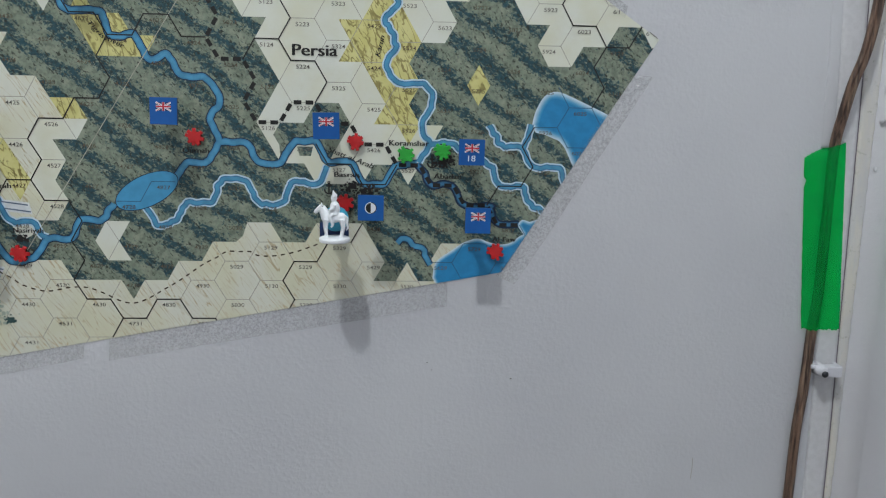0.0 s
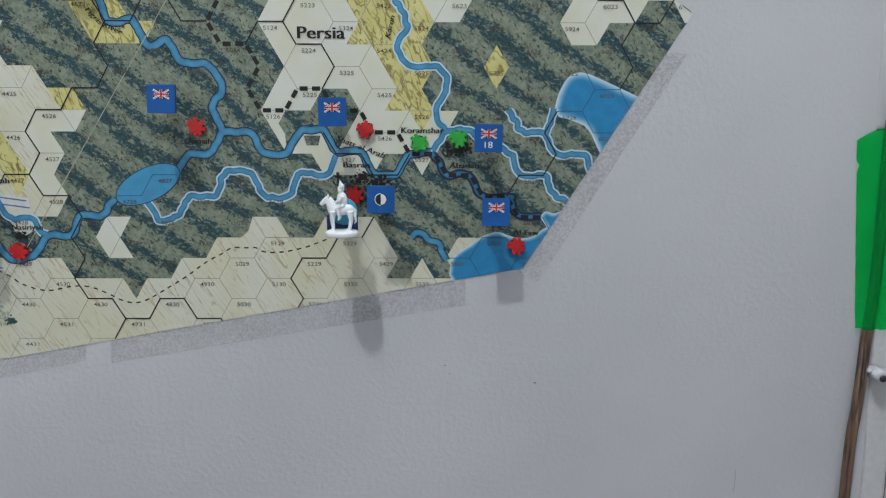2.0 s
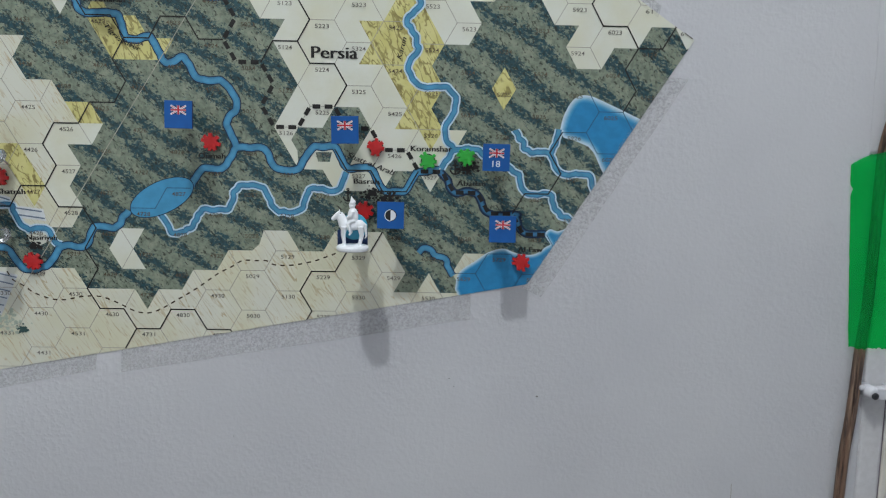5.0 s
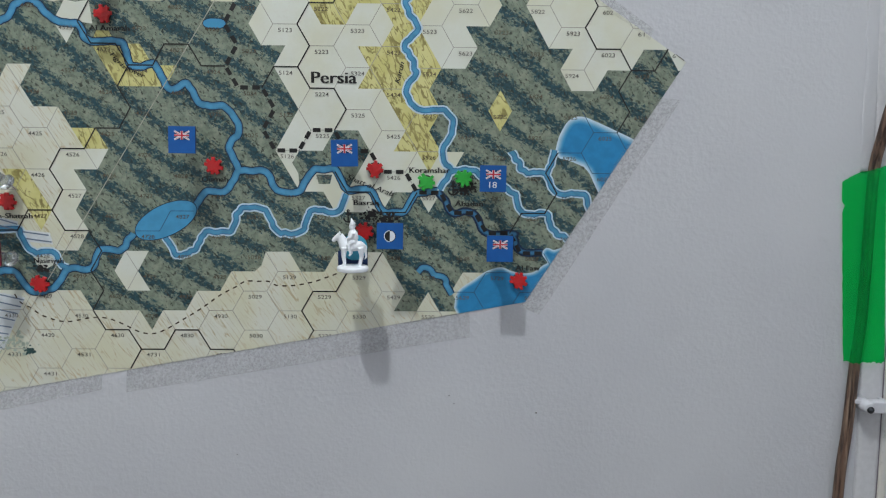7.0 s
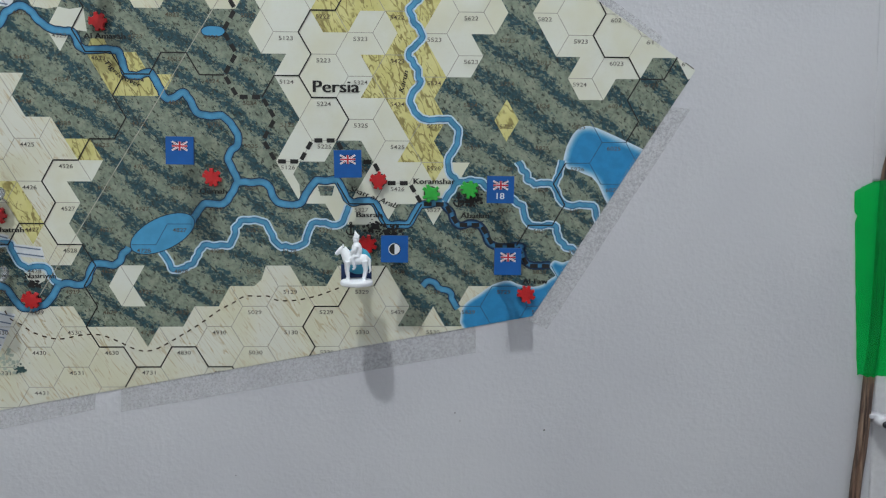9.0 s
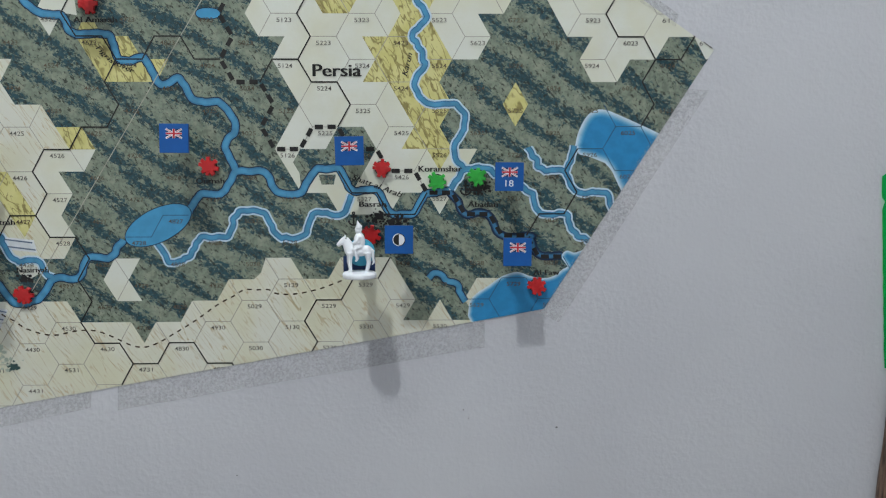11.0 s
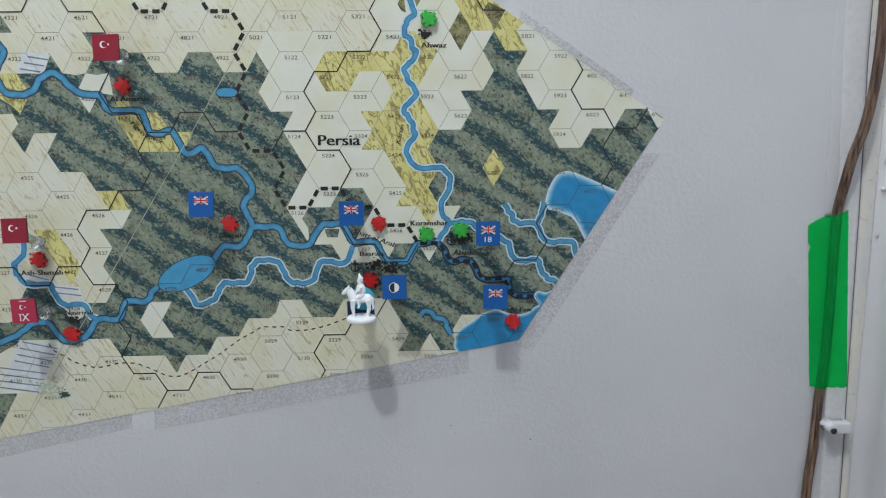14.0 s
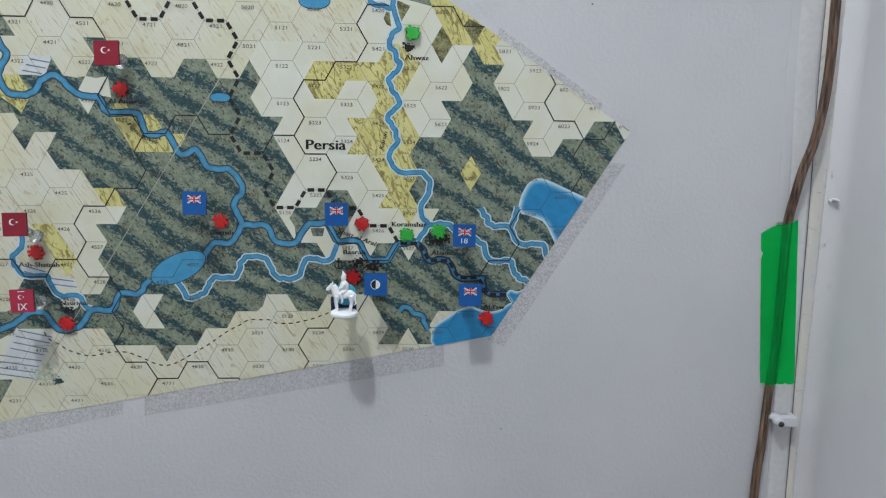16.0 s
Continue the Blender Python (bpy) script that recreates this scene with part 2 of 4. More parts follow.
def lathe(bm, profile, m=None, n=20):
    """Turn (radius, height) pairs about the local z axis."""
    m = m or Matrix()
    rings = []
    for r, z in profile:
        rings.append([bm.verts.new(m @ Vector((r * math.cos(k * math.tau / n), r * math.sin(k * math.tau / n), z))) for k in range(n)])
    for a, b in zip(rings, rings[1:]):
        for k in range(n):
            bm.faces.new((a[k], a[(k + 1) % n], b[(k + 1) % n], b[k]))
    bm.faces.new(rings[0][::-1])
    bm.faces.new(rings[-1])
    for f in bm.faces:
        f.smooth = True
    return bm


def tube(bm, pts, radii, n=10, flat=1.0):
    """A closed tube along points, with a radius at each; flat squeezes it in y."""
    rings = []
    for i, p in enumerate(pts):
        d = (Vector(pts[min(i + 1, len(pts) - 1)]) - Vector(pts[max(i - 1, 0)])).normalized()
        side = d.cross(Vector((0, 1, 0)))
        side = side.normalized() if side.length > 1e-4 else Vector((1, 0, 0))
        up = side.cross(d).normalized()
        rings.append([bm.verts.new(Vector(p) + radii[i] * (math.cos(k * math.tau / n) * side + flat * math.sin(k * math.tau / n) * up)) for k in range(n)])
    for a, b in zip(rings, rings[1:]):
        for k in range(n):
            bm.faces.new((a[k], a[(k + 1) % n], b[(k + 1) % n], b[k])).smooth = True
    bm.faces.new(rings[0][::-1])
    bm.faces.new(rings[-1])
    bmesh.ops.recalc_face_normals(bm, faces=bm.faces)
    return bm


def smooth_line(pts, steps=6):
    """Catmull-Rom through points of any dimension."""
    out = []
    q = [np.array(p, float) for p in pts]
    q = [2 * q[0] - q[1]] + q + [2 * q[-1] - q[-2]]
    for a, b, c, d in zip(q, q[1:], q[2:], q[3:]):
        for s in range(steps):
            t = s / steps
            out.append(0.5 * (2 * b + (c - a) * t + (2 * a - 5 * b + 4 * c - d) * t * t + (3 * b - a - 3 * c + d) * t ** 3))
    out.append(q[-2])
    return out


# ---- the room ----


def slab(name, lo, hi, material, label):
    bm = box(bmesh.new(), lo, hi)
    return tagged(new(name, mesh_of(name, bm, material)), label, name.split("_")[0], kind="structure")


CORNER = 0.3335
slab("wall_north", (-2.3, 0, 0), (CORNER + 0.12, 0.1, 3.0), M_WALL, "grey-white painted plaster wall with an orange-peel texture")
BEND, TURN = 0.024, radians(42)
cove = [(CORNER - 0.0018 + BEND * (math.sin(a) - math.sin(TURN)), -BEND * (math.cos(TURN) - math.cos(a))) for a in np.linspace(TURN, math.pi / 2, 14)] + [(CORNER - 0.0018 + BEND * (1 - math.sin(TURN)), -2.6), (CORNER + 0.11, -2.6), (CORNER + 0.11, 0.0)]
bm = bmesh.new()
foot, crown = ([bm.verts.new((x, y, z)) for x, y in cove] for z in (0.0, 3.0))
for k in range(len(cove)):
    bm.faces.new((foot[k], foot[(k + 1) % len(cove)], crown[(k + 1) % len(cove)], crown[k])).smooth = k < 13
bm.faces.new(foot)
bm.faces.new(crown)
bmesh.ops.recalc_face_normals(bm, faces=bm.faces)
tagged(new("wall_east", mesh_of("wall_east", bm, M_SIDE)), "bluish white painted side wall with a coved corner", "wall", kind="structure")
slab("wall_west", (-2.4, -2.6, 0), (-2.3, 0.1, 3.0), M_ROOM, "plain off-white painted wall of the room")
slab("wall_south", (-2.4, -2.7, 0), (CORNER + 0.12, -2.6, 3.0), M_ROOM, "plain off-white painted wall behind the camera")
slab("floor", (-2.4, -2.7, -0.1), (CORNER + 0.12, 0.1, 0), M_FLOOR, "plain brown floor of the room")
slab("ceiling", (-2.4, -2.7, 3.0), (CORNER + 0.12, 0.1, 3.1), M_ROOM, "plain off-white painted ceiling")

# ---- the map: hex columns and rows, in half steps of the triangular lattice ----
PITCH = 0.024
HX, HZ = PITCH / math.sqrt(3) / 2, PITCH / 2
# the paper's cut outline, counter-clockwise, in metres from the centre of hex 5326
OUTLINE = [(-0.30, -0.1495), (0.1004, -0.0780), (0.1913, 0.0652), (-0.02, 0.205), (-0.30, 0.205)]
Y_LAYER = {"clear": 1, "desert": 2, "rough": 3, "wood": 4, "shore": 5, "sea": 6, "halo": 7, "bank": 8, "river": 9, "hatch": 10, "crease": 11, "grid": 12, "heavy": 13, "dash": 14, "trail": 15, "number": 16, "name": 17}


def layer(key):
    return -0.0003 - 0.00002 * Y_LAYER[key]


def at(i, j):
    return (i * HX, -j * HZ)


def clipped(poly, outline=OUTLINE):
    out = list(poly)
    for (ax, az), (bx, bz) in zip(outline, outline[1:] + outline[:1]):
        side = lambda p: (bx - ax) * (p[1] - az) - (bz - az) * (p[0] - ax)
        src, out = out, []
        for p, q in zip(src, src[1:] + src[:1]):
            sp, sq = side(p), side(q)
            if sp >= 0:
                out.append(p)
            if (sp > 0 > sq) or (sp < 0 < sq):
                t = sp / (sp - sq)
                out.append((p[0] + t * (q[0] - p[0]), p[1] + t * (q[1] - p[1])))
        if not out:
            return []
    return out


def flat(bm, poly, y, cut=True):
    """One polygon of print in the plane y, cut at the paper's edge."""
    poly = [tuple(p) for p in poly]
    if len(poly) > 4:
        pieces = [[poly[k] for k in tri] for tri in tessellate_polygon([[Vector((x, z, 0)) for x, z in poly]])]
    else:
        pieces = [poly]
    for piece in pieces:
        if sum(p[0] * q[1] - q[0] * p[1] for p, q in zip(piece, piece[1:] + piece[:1])) < 0:
            piece = piece[::-1]
        piece = clipped(piece) if cut else piece
        area = sum(p[0] * q[1] - q[0] * p[1] for p, q in zip(piece, piece[1:] + piece[:1]))
        if len(piece) < 3 or abs(area) < 1e-11:
            continue
        f = bm.faces.new([bm.verts.new((x, y, z)) for x, z in piece])
        f.normal_update()
        if f.normal.y > 0:
            f.normal_flip()


def ribbon(bm, line, width, y, cut=True):
    """A strip of that width along a line of (x, z)."""
    q = [Vector(p) for p in line]
    left, right = [], []
    for i, p in enumerate(q):
        a = (p - q[i - 1]).normalized() if i else (q[1] - p).normalized()
        b = (q[i + 1] - p).normalized() if i < len(q) - 1 else a
        n = a + b
        n = Vector((-n.y, n.x)).normalized() if n.length > 1e-6 else Vector((-a.y, a.x))
        k = width / 2 / max(0.5, n.dot(Vector((-a.y, a.x))))
        left.append(p + n * k)
        right.append(p - n * k)
    for i in range(len(q) - 1):
        flat(bm, [tuple(right[i]), tuple(right[i + 1]), tuple(left[i + 1]), tuple(left[i])], y, cut)


def dashes(name, material, line, width, on, off, y):
    """Dashes along a line, bent round its corners."""
    q = [Vector(p) for p in line]
    cum = [0.0]
    for a, b in zip(q, q[1:]):
        cum.append(cum[-1] + (b - a).length)

    def place(s):
        for i in range(len(q) - 1):
            if s <= cum[i + 1] or i == len(q) - 2:
                return q[i].lerp(q[i + 1], (s - cum[i]) / max(1e-9, cum[i + 1] - cum[i]))

    s = off / 2
    while s + on < cum[-1]:
        inner = [q[i] for i in range(len(q)) if s < cum[i] < s + on]
        bm = bmesh.new()
        ribbon(bm, [place(s), *inner, place(s + on)], width, y)
        if bm.faces:
            part(name, bm, material, wall_map)
        s += on + off


def inside(p, poly):
    hit = False
    for (ax, az), (bx, bz) in zip(poly, poly[1:] + poly[:1]):
        if (az > p[1]) != (bz > p[1]) and p[0] < (bx - ax) * (p[1] - az) / (bz - az) + ax:
            hit = not hit
    return hit


wall_map = thing("wall_map", (0, 0, 1.5), "large cut-out paper hex map of a river delta", "map")
paper = bmesh.new()
flat(paper, OUTLINE, -0.0003, False)
bmesh.ops.remove_doubles(paper, verts=paper.verts, dist=1e-6)
r = bmesh.ops.extrude_face_region(paper, geom=paper.faces[:])
bmesh.ops.translate(paper, verts=[v for v in r["geom"] if isinstance(v, bmesh.types.BMVert)], vec=(0, 0.00026, 0))
bmesh.ops.recalc_face_normals(paper, faces=paper.faces)
for f in paper.faces:
    f.material_index = 0 if f.normal.y < -0.7 else 1
part("paper", paper, [M_MARSH, M_PAPER], wall_map, "stiff map sheet printed with mottled green marsh")

TERRAIN = {
    "clear": [
        [(2, -12.8), (8, -12), (9, -11), (8, -10), (9, -9), (10, -10), (12, -10), (11, -9), (12, -8), (11, -7), (9, -7), (10, -6), (9, -5), (7, -5), (6, -4), (7, -3), (6, -2), (7, -1), (9, -1), (8, 0), (7, 1), (5, 1), (3, 1), (2, 2), (1, 1), (-1, 1), (0, 0), (1, -1), (0, -2), (-2, -2), (-3, -1), (-5, -1), (-5.6, -0.4), (-5.1, 0.1), (-5, 1), (-6, 0), (-7, -1), (-5, -3), (-6, -4), (-7, -5), (-6, -6), (-8, -6), (-9, -7), (-8, -8), (-9, -9), (-10, -8), (-12, -8), (-13, -9), (-7, -13)],
        [(5, 1), (7, 1), (6, 2)],
        [(-0.8, 1.1), (1, 1), (2, 2), (-1.2, 2)],
        [(14.1, -10.4), (14, -10), (15, -9), (14, -8), (16, -6), (18, -6), (17, -5), (18, -4), (20, -4), (21, -5), (23, -5), (24, -6), (26, -6), (27, -5), (28.6, -5.4), (27, -9.7)],
        [(-5, 1), (-4, 0), (-2, 0), (-1, 1), (-1.2, 1.8), (-2, 2), (-3, 1), (-4, 1)],
        [(-20, 4), (-18, 4), (-19, 5), (-18, 6), (-20, 6), (-21, 5)],
        [(-25, -7), (-24, -8), (-23.1, -7.9), (-22, -8), (-21.8, -6.9), (-23, -7), (-25, -7)],
        [(-25, -7), (-23, -7), (-24, -6)],
        [(-23, -1), (-21, -1), (-22, 0), (-24, 0), (-23, 1), (-24, 2), (-23, 3), (-25, 3), (-26, 2), (-25, 1), (-26, 0), (-25, -1)],
        [(-29, -9), (-27, -9), (-28, -8)],
        [(-28, 4), (-26.8, 4.1), (-26, 4), (-25.8, 4.6), (-27, 5), (-27.6, 4.7)],
        [(-32, 6), (-28.9, 6), (-30, 8), (-33, 9), (-35, 9), (-35, 7)],
        [(-28, 6), (-26.8, 6), (-24, 6), (-25, 7), (-24, 8), (-25, 9), (-28, 8.9), (-29.3, 8.2), (-30, 8)],
    ],
    "desert": [
        [(-7, -13), (-13, -9), (-15, -9), (-16, -8), (-18, -8), (-19, -9), (-21, -9), (-22, -10), (-24, -10), (-23, -9), (-24, -8), (-24.8, -7.9), (-26, -8), (-27, -9), (-29, -9), (-28, -8), (-32, -8), (-33.2, -8), (-32, -10), (-30, -10), (-31, -11), (-32, -12)],
        [(2, -12.8), (1, -11), (2, -10), (1, -9), (-1, -9), (-3, -9), (-4, -10), (-8, -10), (-9, -9), (-10, -8), (-12, -8), (-13, -9), (-7, -13)],
        [(-34.8, -5.9), (-30.7, -6), (-30.3, -5.5), (-31, -5), (-30, -4), (-29, -5), (-27, -5), (-28, -4), (-27, -3), (-25, -3), (-24, -2), (-23, -1), (-25, -1), (-26, 0), (-25, 1), (-26, 2), (-25, 3), (-23, 3), (-24, 4), (-26, 4), (-28, 4), (-29, 3), (-31, 3), (-32, 4), (-31.5, 4.6), (-33, 5), (-37, 5)],
        [(-34, 10), (-33, 9), (-30, 8), (-28.9, 6), (-24, 6), (-23, 7), (-19, 7), (-18, 8), (-17, 7), (-15, 7), (-14, 6), (-12, 6), (-11, 5), (-9, 5), (-8.4, 4.7), (-8, 4), (-6, 4), (-5, 5), (-3, 5), (-2, 4), (2, 4), (4, 6), (3, 7), (5, 7), (6, 6), (7, 7), (9, 7), (8, 6), (9, 5), (11, 5), (10.2, 7.6), (-12.6, 10.3), (-35, 13), (-37, 13)],
    ],
    "rough": [
        [(-3, -9), (-1, -9), (1, -9), (3, -9), (4, -10), (4.9, -10), (7, -9), (5, -7), (7, -5), (6, -4), (7, -3), (6, -2), (7, -1), (6, 0), (5, -1), (3, -1), (4, -2), (2, -4), (0, -4), (1, -5), (0, -6), (2, -6), (3, -7), (2, -8), (0, -8), (-1, -7), (-3, -7), (-4, -8)],
        [(8, -12), (9, -11), (10, -10), (12, -10), (13, -9), (15, -9), (14, -10), (14.7, -10.4), (9, -13), (7.5, -12.7)],
        [(12, -4), (13, -3), (12, -2), (11, -3)],
        [(-24, -2), (-22, -2), (-21, -1), (-23, -1)],
        [(-30, 0), (-28, 0), (-27, 1), (-26, 2), (-27, 3), (-28, 2), (-29, 1)],
        [(-21.5, -6.6), (-20.5, -6.6), (-20, -6), (-18, -6), (-17, -5), (-15, -5), (-16, -4), (-16.9, -4), (-20, -4), (-22, -6)],
        [(-32, -8), (-30, -8), (-29, -7), (-30, -6), (-30.7, -6.4), (-32, -6.9)],
    ],
    "wood": [
        [(8, -10), (9, -11), (10, -10), (9, -9)],
        [(3.5, -11.3), (4, -12), (4.2, -10.9), (3.8, -11)],
        [(4.6, -12.3), (6, -12), (5, -11)],
        [(11, -11), (11.5, -11.4), (13, -11), (12, -10), (11.7, -10.4)],
    ],
}
PRINT = {"clear": M_CLEAR, "desert": M_DESERT, "rough": M_ROUGH, "wood": M_WOOD}
AREAS = {}
for key, shapes in TERRAIN.items():
    AREAS[key] = [[at(i, j) for i, j in shape] for shape in shapes]
    for order, shape in enumerate(AREAS[key]):
        bm = bmesh.new()
        flat(bm, shape, layer(key) - 0.0000012 * order)
        part(key + "_terrain", bm, PRINT[key], wall_map)
reeds = bmesh.new()
flat(reeds, [(-0.0249, -0.0019), (-0.0155, -0.0019), (-0.0168, -0.0074), (-0.0234, -0.0074)], layer("wood"))
part("marsh_terrain", reeds, M_MARSH, wall_map)

SEAS = [
        [(16.9, -1.1), (17.2, -1.8), (17.9, -2.5), (18.9, -2.7), (20.4, -2.4), (23.5, -1.6), (24.5, -1.3), (26.3, -0.8), (23.7, 2.4), (21.4, 1.4), (20.6, 0.8), (19.9, 0), (19.3, -0.4), (18, -0.7), (17.2, -0.8)],
        [(8.4, 6.8), (8.7, 6), (10.1, 5.4), (11.1, 5), (12.3, 4.8), (13.3, 5), (14.4, 5.1), (15.3, 5), (16, 4.7), (16.5, 4.5), (16.2, 4.2), (16, 4), (16.3, 3.8), (16.9, 3.9), (17.5, 3.8), (19.5, 3.4), (18, 7.9), (9.1, 7.5)],
]


def inset(ring, by):
    """A ring drawn in by that much, along its own normals."""
    q = [Vector(p) for p in ring]
    turn = 1 if sum(a.x * b.y - b.x * a.y for a, b in zip(q, q[1:] + q[:1])) > 0 else -1
    out = []
    for i, p in enumerate(q):
        d = (q[(i + 1) % len(q)] - q[i - 1]).normalized()
        out.append(tuple(p + turn * by * Vector((-d.y, d.x))))
    return out


for shape, fade in zip(SEAS, (0.00068, 0.00042)):
    sea = bmesh.new()
    line = smooth_line([at(i, j) for i, j in shape[:-2]], 4)
    ring = [tuple(p) for p in line] + [at(i, j) for i, j in shape[-2:]]
    flat(sea, inset(ring, -0.0009 + 6 * fade), layer("sea") - 0.000015)
    sea = part("sea", sea, M_SEA, wall_map)
    for k, material in enumerate(M_SHALLOW):
        shore = bmesh.new()
        flat(shore, inset(ring, -0.0009 + fade * k), layer("shore") - 0.000005 * k)
        part("shore" if k == 0 else "shallow_water", shore, material, sea)
lake = [(-0.1138 + 0.0200 * math.cos(a) * 0.902 - 0.0092 * math.sin(a) * 0.431, -0.0296 + 0.0200 * math.cos(a) * 0.431 + 0.0092 * math.sin(a) * 0.902) for a in np.linspace(0, math.tau, 40)[:-1]]
pond = [(-0.0818 + 0.0066 * math.copysign(abs(math.cos(a)) ** 0.7, math.cos(a)), 0.0838 + 0.0029 * math.sin(a)) for a in np.linspace(0, math.tau, 24)[:-1]]
mere = [(-0.0200 + 0.0100 * math.cos(a), 0.1455 + 0.0050 * math.sin(a)) for a in np.linspace(0, math.tau, 24)[:-1]]
for ring in (lake, pond, mere):
    lakes, rim = bmesh.new(), bmesh.new()
    flat(lakes, ring, layer("river") - 0.000016)
    ribbon(rim, ring + ring[:2], 0.00045, layer("crease"))
    part("lake_rim", rim, M_BANK, part("lake", lakes, M_LAKE, wall_map))

RIVERS = [
    ("dark", [(-31.9, -10.2), (-31.2, -9.4), (-30.9, -9), (-31.5, -8.4), (-31.8, -7.9), (-31.3, -7.2), (-30.7, -7), (-29.2, -7), (-28.4, -7.4), (-27.9, -7.8), (-26.8, -8), (-26.1, -7.8), (-25.4, -7.3), (-24.5, -7), (-23.1, -6.9), (-22.7, -6.6), (-22.1, -6.1), (-19.6, -6.1), (-19.2, -5.7), (-18.8, -5), (-18, -4.9), (-17, -5.1), (-16.5, -4.7), (-15.9, -4), (-15.3, -3.9), (-14.3, -4.2), (-13.9, -3.9), (-13.1, -3.2), (-12.4, -3.1), (-11.4, -3.1), (-10.5, -2.7), (-10, -1.9), (-10.7, -1.4), (-10.8, -1), (-10.1, 0)]),
    ("dark", [(-10.1, 0), (-11.3, 1), (-12.8, 1), (-13.4, 1.3), (-14, 1.9)]),
    ("dark", [(-19.2, 3.1), (-19.6, 3.4), (-20.4, 4), (-21.9, 3.9), (-22.4, 4.2), (-22.9, 4.9), (-24.7, 4.9), (-25.4, 5.2), (-26.1, 5.8), (-27.3, 6.1), (-28.3, 6), (-29.3, 5.2), (-29.9, 5), (-30.9, 5.1), (-31.9, 5.5), (-32.8, 5.8), (-34.1, 6.1), (-35.5, 6.3)]),
    ("dark", [(-10.1, 0), (-8.2, 0), (-7.6, 0.2), (-6.9, 0.9), (-5.1, 1), (-4, 0), (-3.2, -0.1), (-2, -0.1), (-1.6, 0.2), (-1, 0.9), (0.9, 0.9), (2, 1.9), (3, 2), (4, 1.9), (4.9, 1.1), (6.8, 0.9)]),
    # frontier reach: darker print, with the shade of the cards added to it
    ("darker", [(6.8, 0.9), (7.4, 1.4), (8.1, 2), (9.8, 2), (11, 3), (13.3, 3), (13.4, 3.2), (14, 3.9), (15.9, 4)]),
    ("pale", [(-16.6, 3.2), (-16, 3.9), (-15.6, 4.2), (-14.7, 4.1), (-13.9, 3.8), (-13.3, 3.2), (-12.8, 3), (-11, 3), (-10.4, 2.2), (-9.7, 1.8), (-8.1, 1.9), (-7.5, 2.4), (-6.9, 3), (-4.9, 3), (-4.3, 2.2), (-3.8, 1.9), (-1.9, 2), (-1, 1.1)]),
    ("pale", [(4.3, -12.4), (4.6, -11.4), (4.9, -10.8), (4, -10.1), (4.8, -9.2), (4.9, -8.7), (4, -8), (4.9, -7.1), (4.9, -6.7), (4, -6.1), (4.6, -5.3), (4.9, -4.7), (4, -3.9), (5.2, -3), (7.1, -3), (7.9, -2.6), (8.1, -2.1), (7.1, -1), (7.8, -0.2), (7.8, 0), (7.2, 0.5), (6.9, 0.9)]),
    ("pale", [(2, -12.2), (3.8, -11.9), (4.5, -11.8)]),
    ("pale", [(7.8, 0), (9.4, -0.1), (10.8, 0.2), (12.8, 0.8), (13.4, 1.1), (14.1, 2), (16.2, 2), (16.7, 2.8), (17.8, 3.2), (18.9, 3.4)]),
    ("pale", [(13, -1.1), (13.6, -0.5), (14.3, 0), (15.9, 0), (17, 1), (19.2, 1), (19.9, 1.8), (20.5, 2.4)]),
    ("pale", [(16, 0), (16.3, -0.3), (16.7, -1.1)]),
    ("thin", [(5.1, 5), (5.5, 4.8), (6.1, 4.8), (6.5, 5.1), (7.1, 5.2), (7.6, 5.4), (7.6, 5.7), (8.1, 6.1)]),
    ("pale", [(-31.2, 0.1), (-30.9, 1.2), (-32, 1.9), (-31.3, 2.8), (-29.9, 3), (-28.9, 3), (-28.4, 3.7), (-27.7, 4.1), (-26.1, 4.1), (-25.4, 4.7), (-25, 4.9)]),
]
for order, (style, course) in enumerate(RIVERS):
    line = smooth_line([at(i, j) for i, j in course], 9)
    wander, grain = (0.0015, 240) if style == "pale" else (0.0009, 200)
    line = [p + wander * np.array((noise.noise((p[0] * grain, p[1] * grain, 3.0)), noise.noise((p[0] * grain, p[1] * grain, 9.0)))) for p in line]
    wide = {"dark": 0.0049, "pale": 0.0051, "thin": 0.0044, "darker": 0.0049}[style]
    rim = {"pale": 0.0018, "darker": 0.0021}.get(style, 0.0012)
    bank, water, stream = bmesh.new(), bmesh.new(), bmesh.new()
    ribbon(bank, line, wide, layer("halo" if style == "pale" else "bank") - 0.0000014 * order)
    ribbon(water, line, wide - rim, layer("river") - 0.0000007 * order)
    river = part("river", water, {"pale": M_PALERIVER, "darker": M_SHADEDRIVER}.get(style, M_RIVER), wall_map)
    part("river_bank", bank, M_HALO if style == "pale" else M_BANK, river)
    ribbon(stream, line, (wide - rim) * 0.6, layer("river") - 0.00001 - 0.0000004 * order)
    part("mid_stream", stream, M_PALERIVER if style == "darker" else M_STREAM, river)

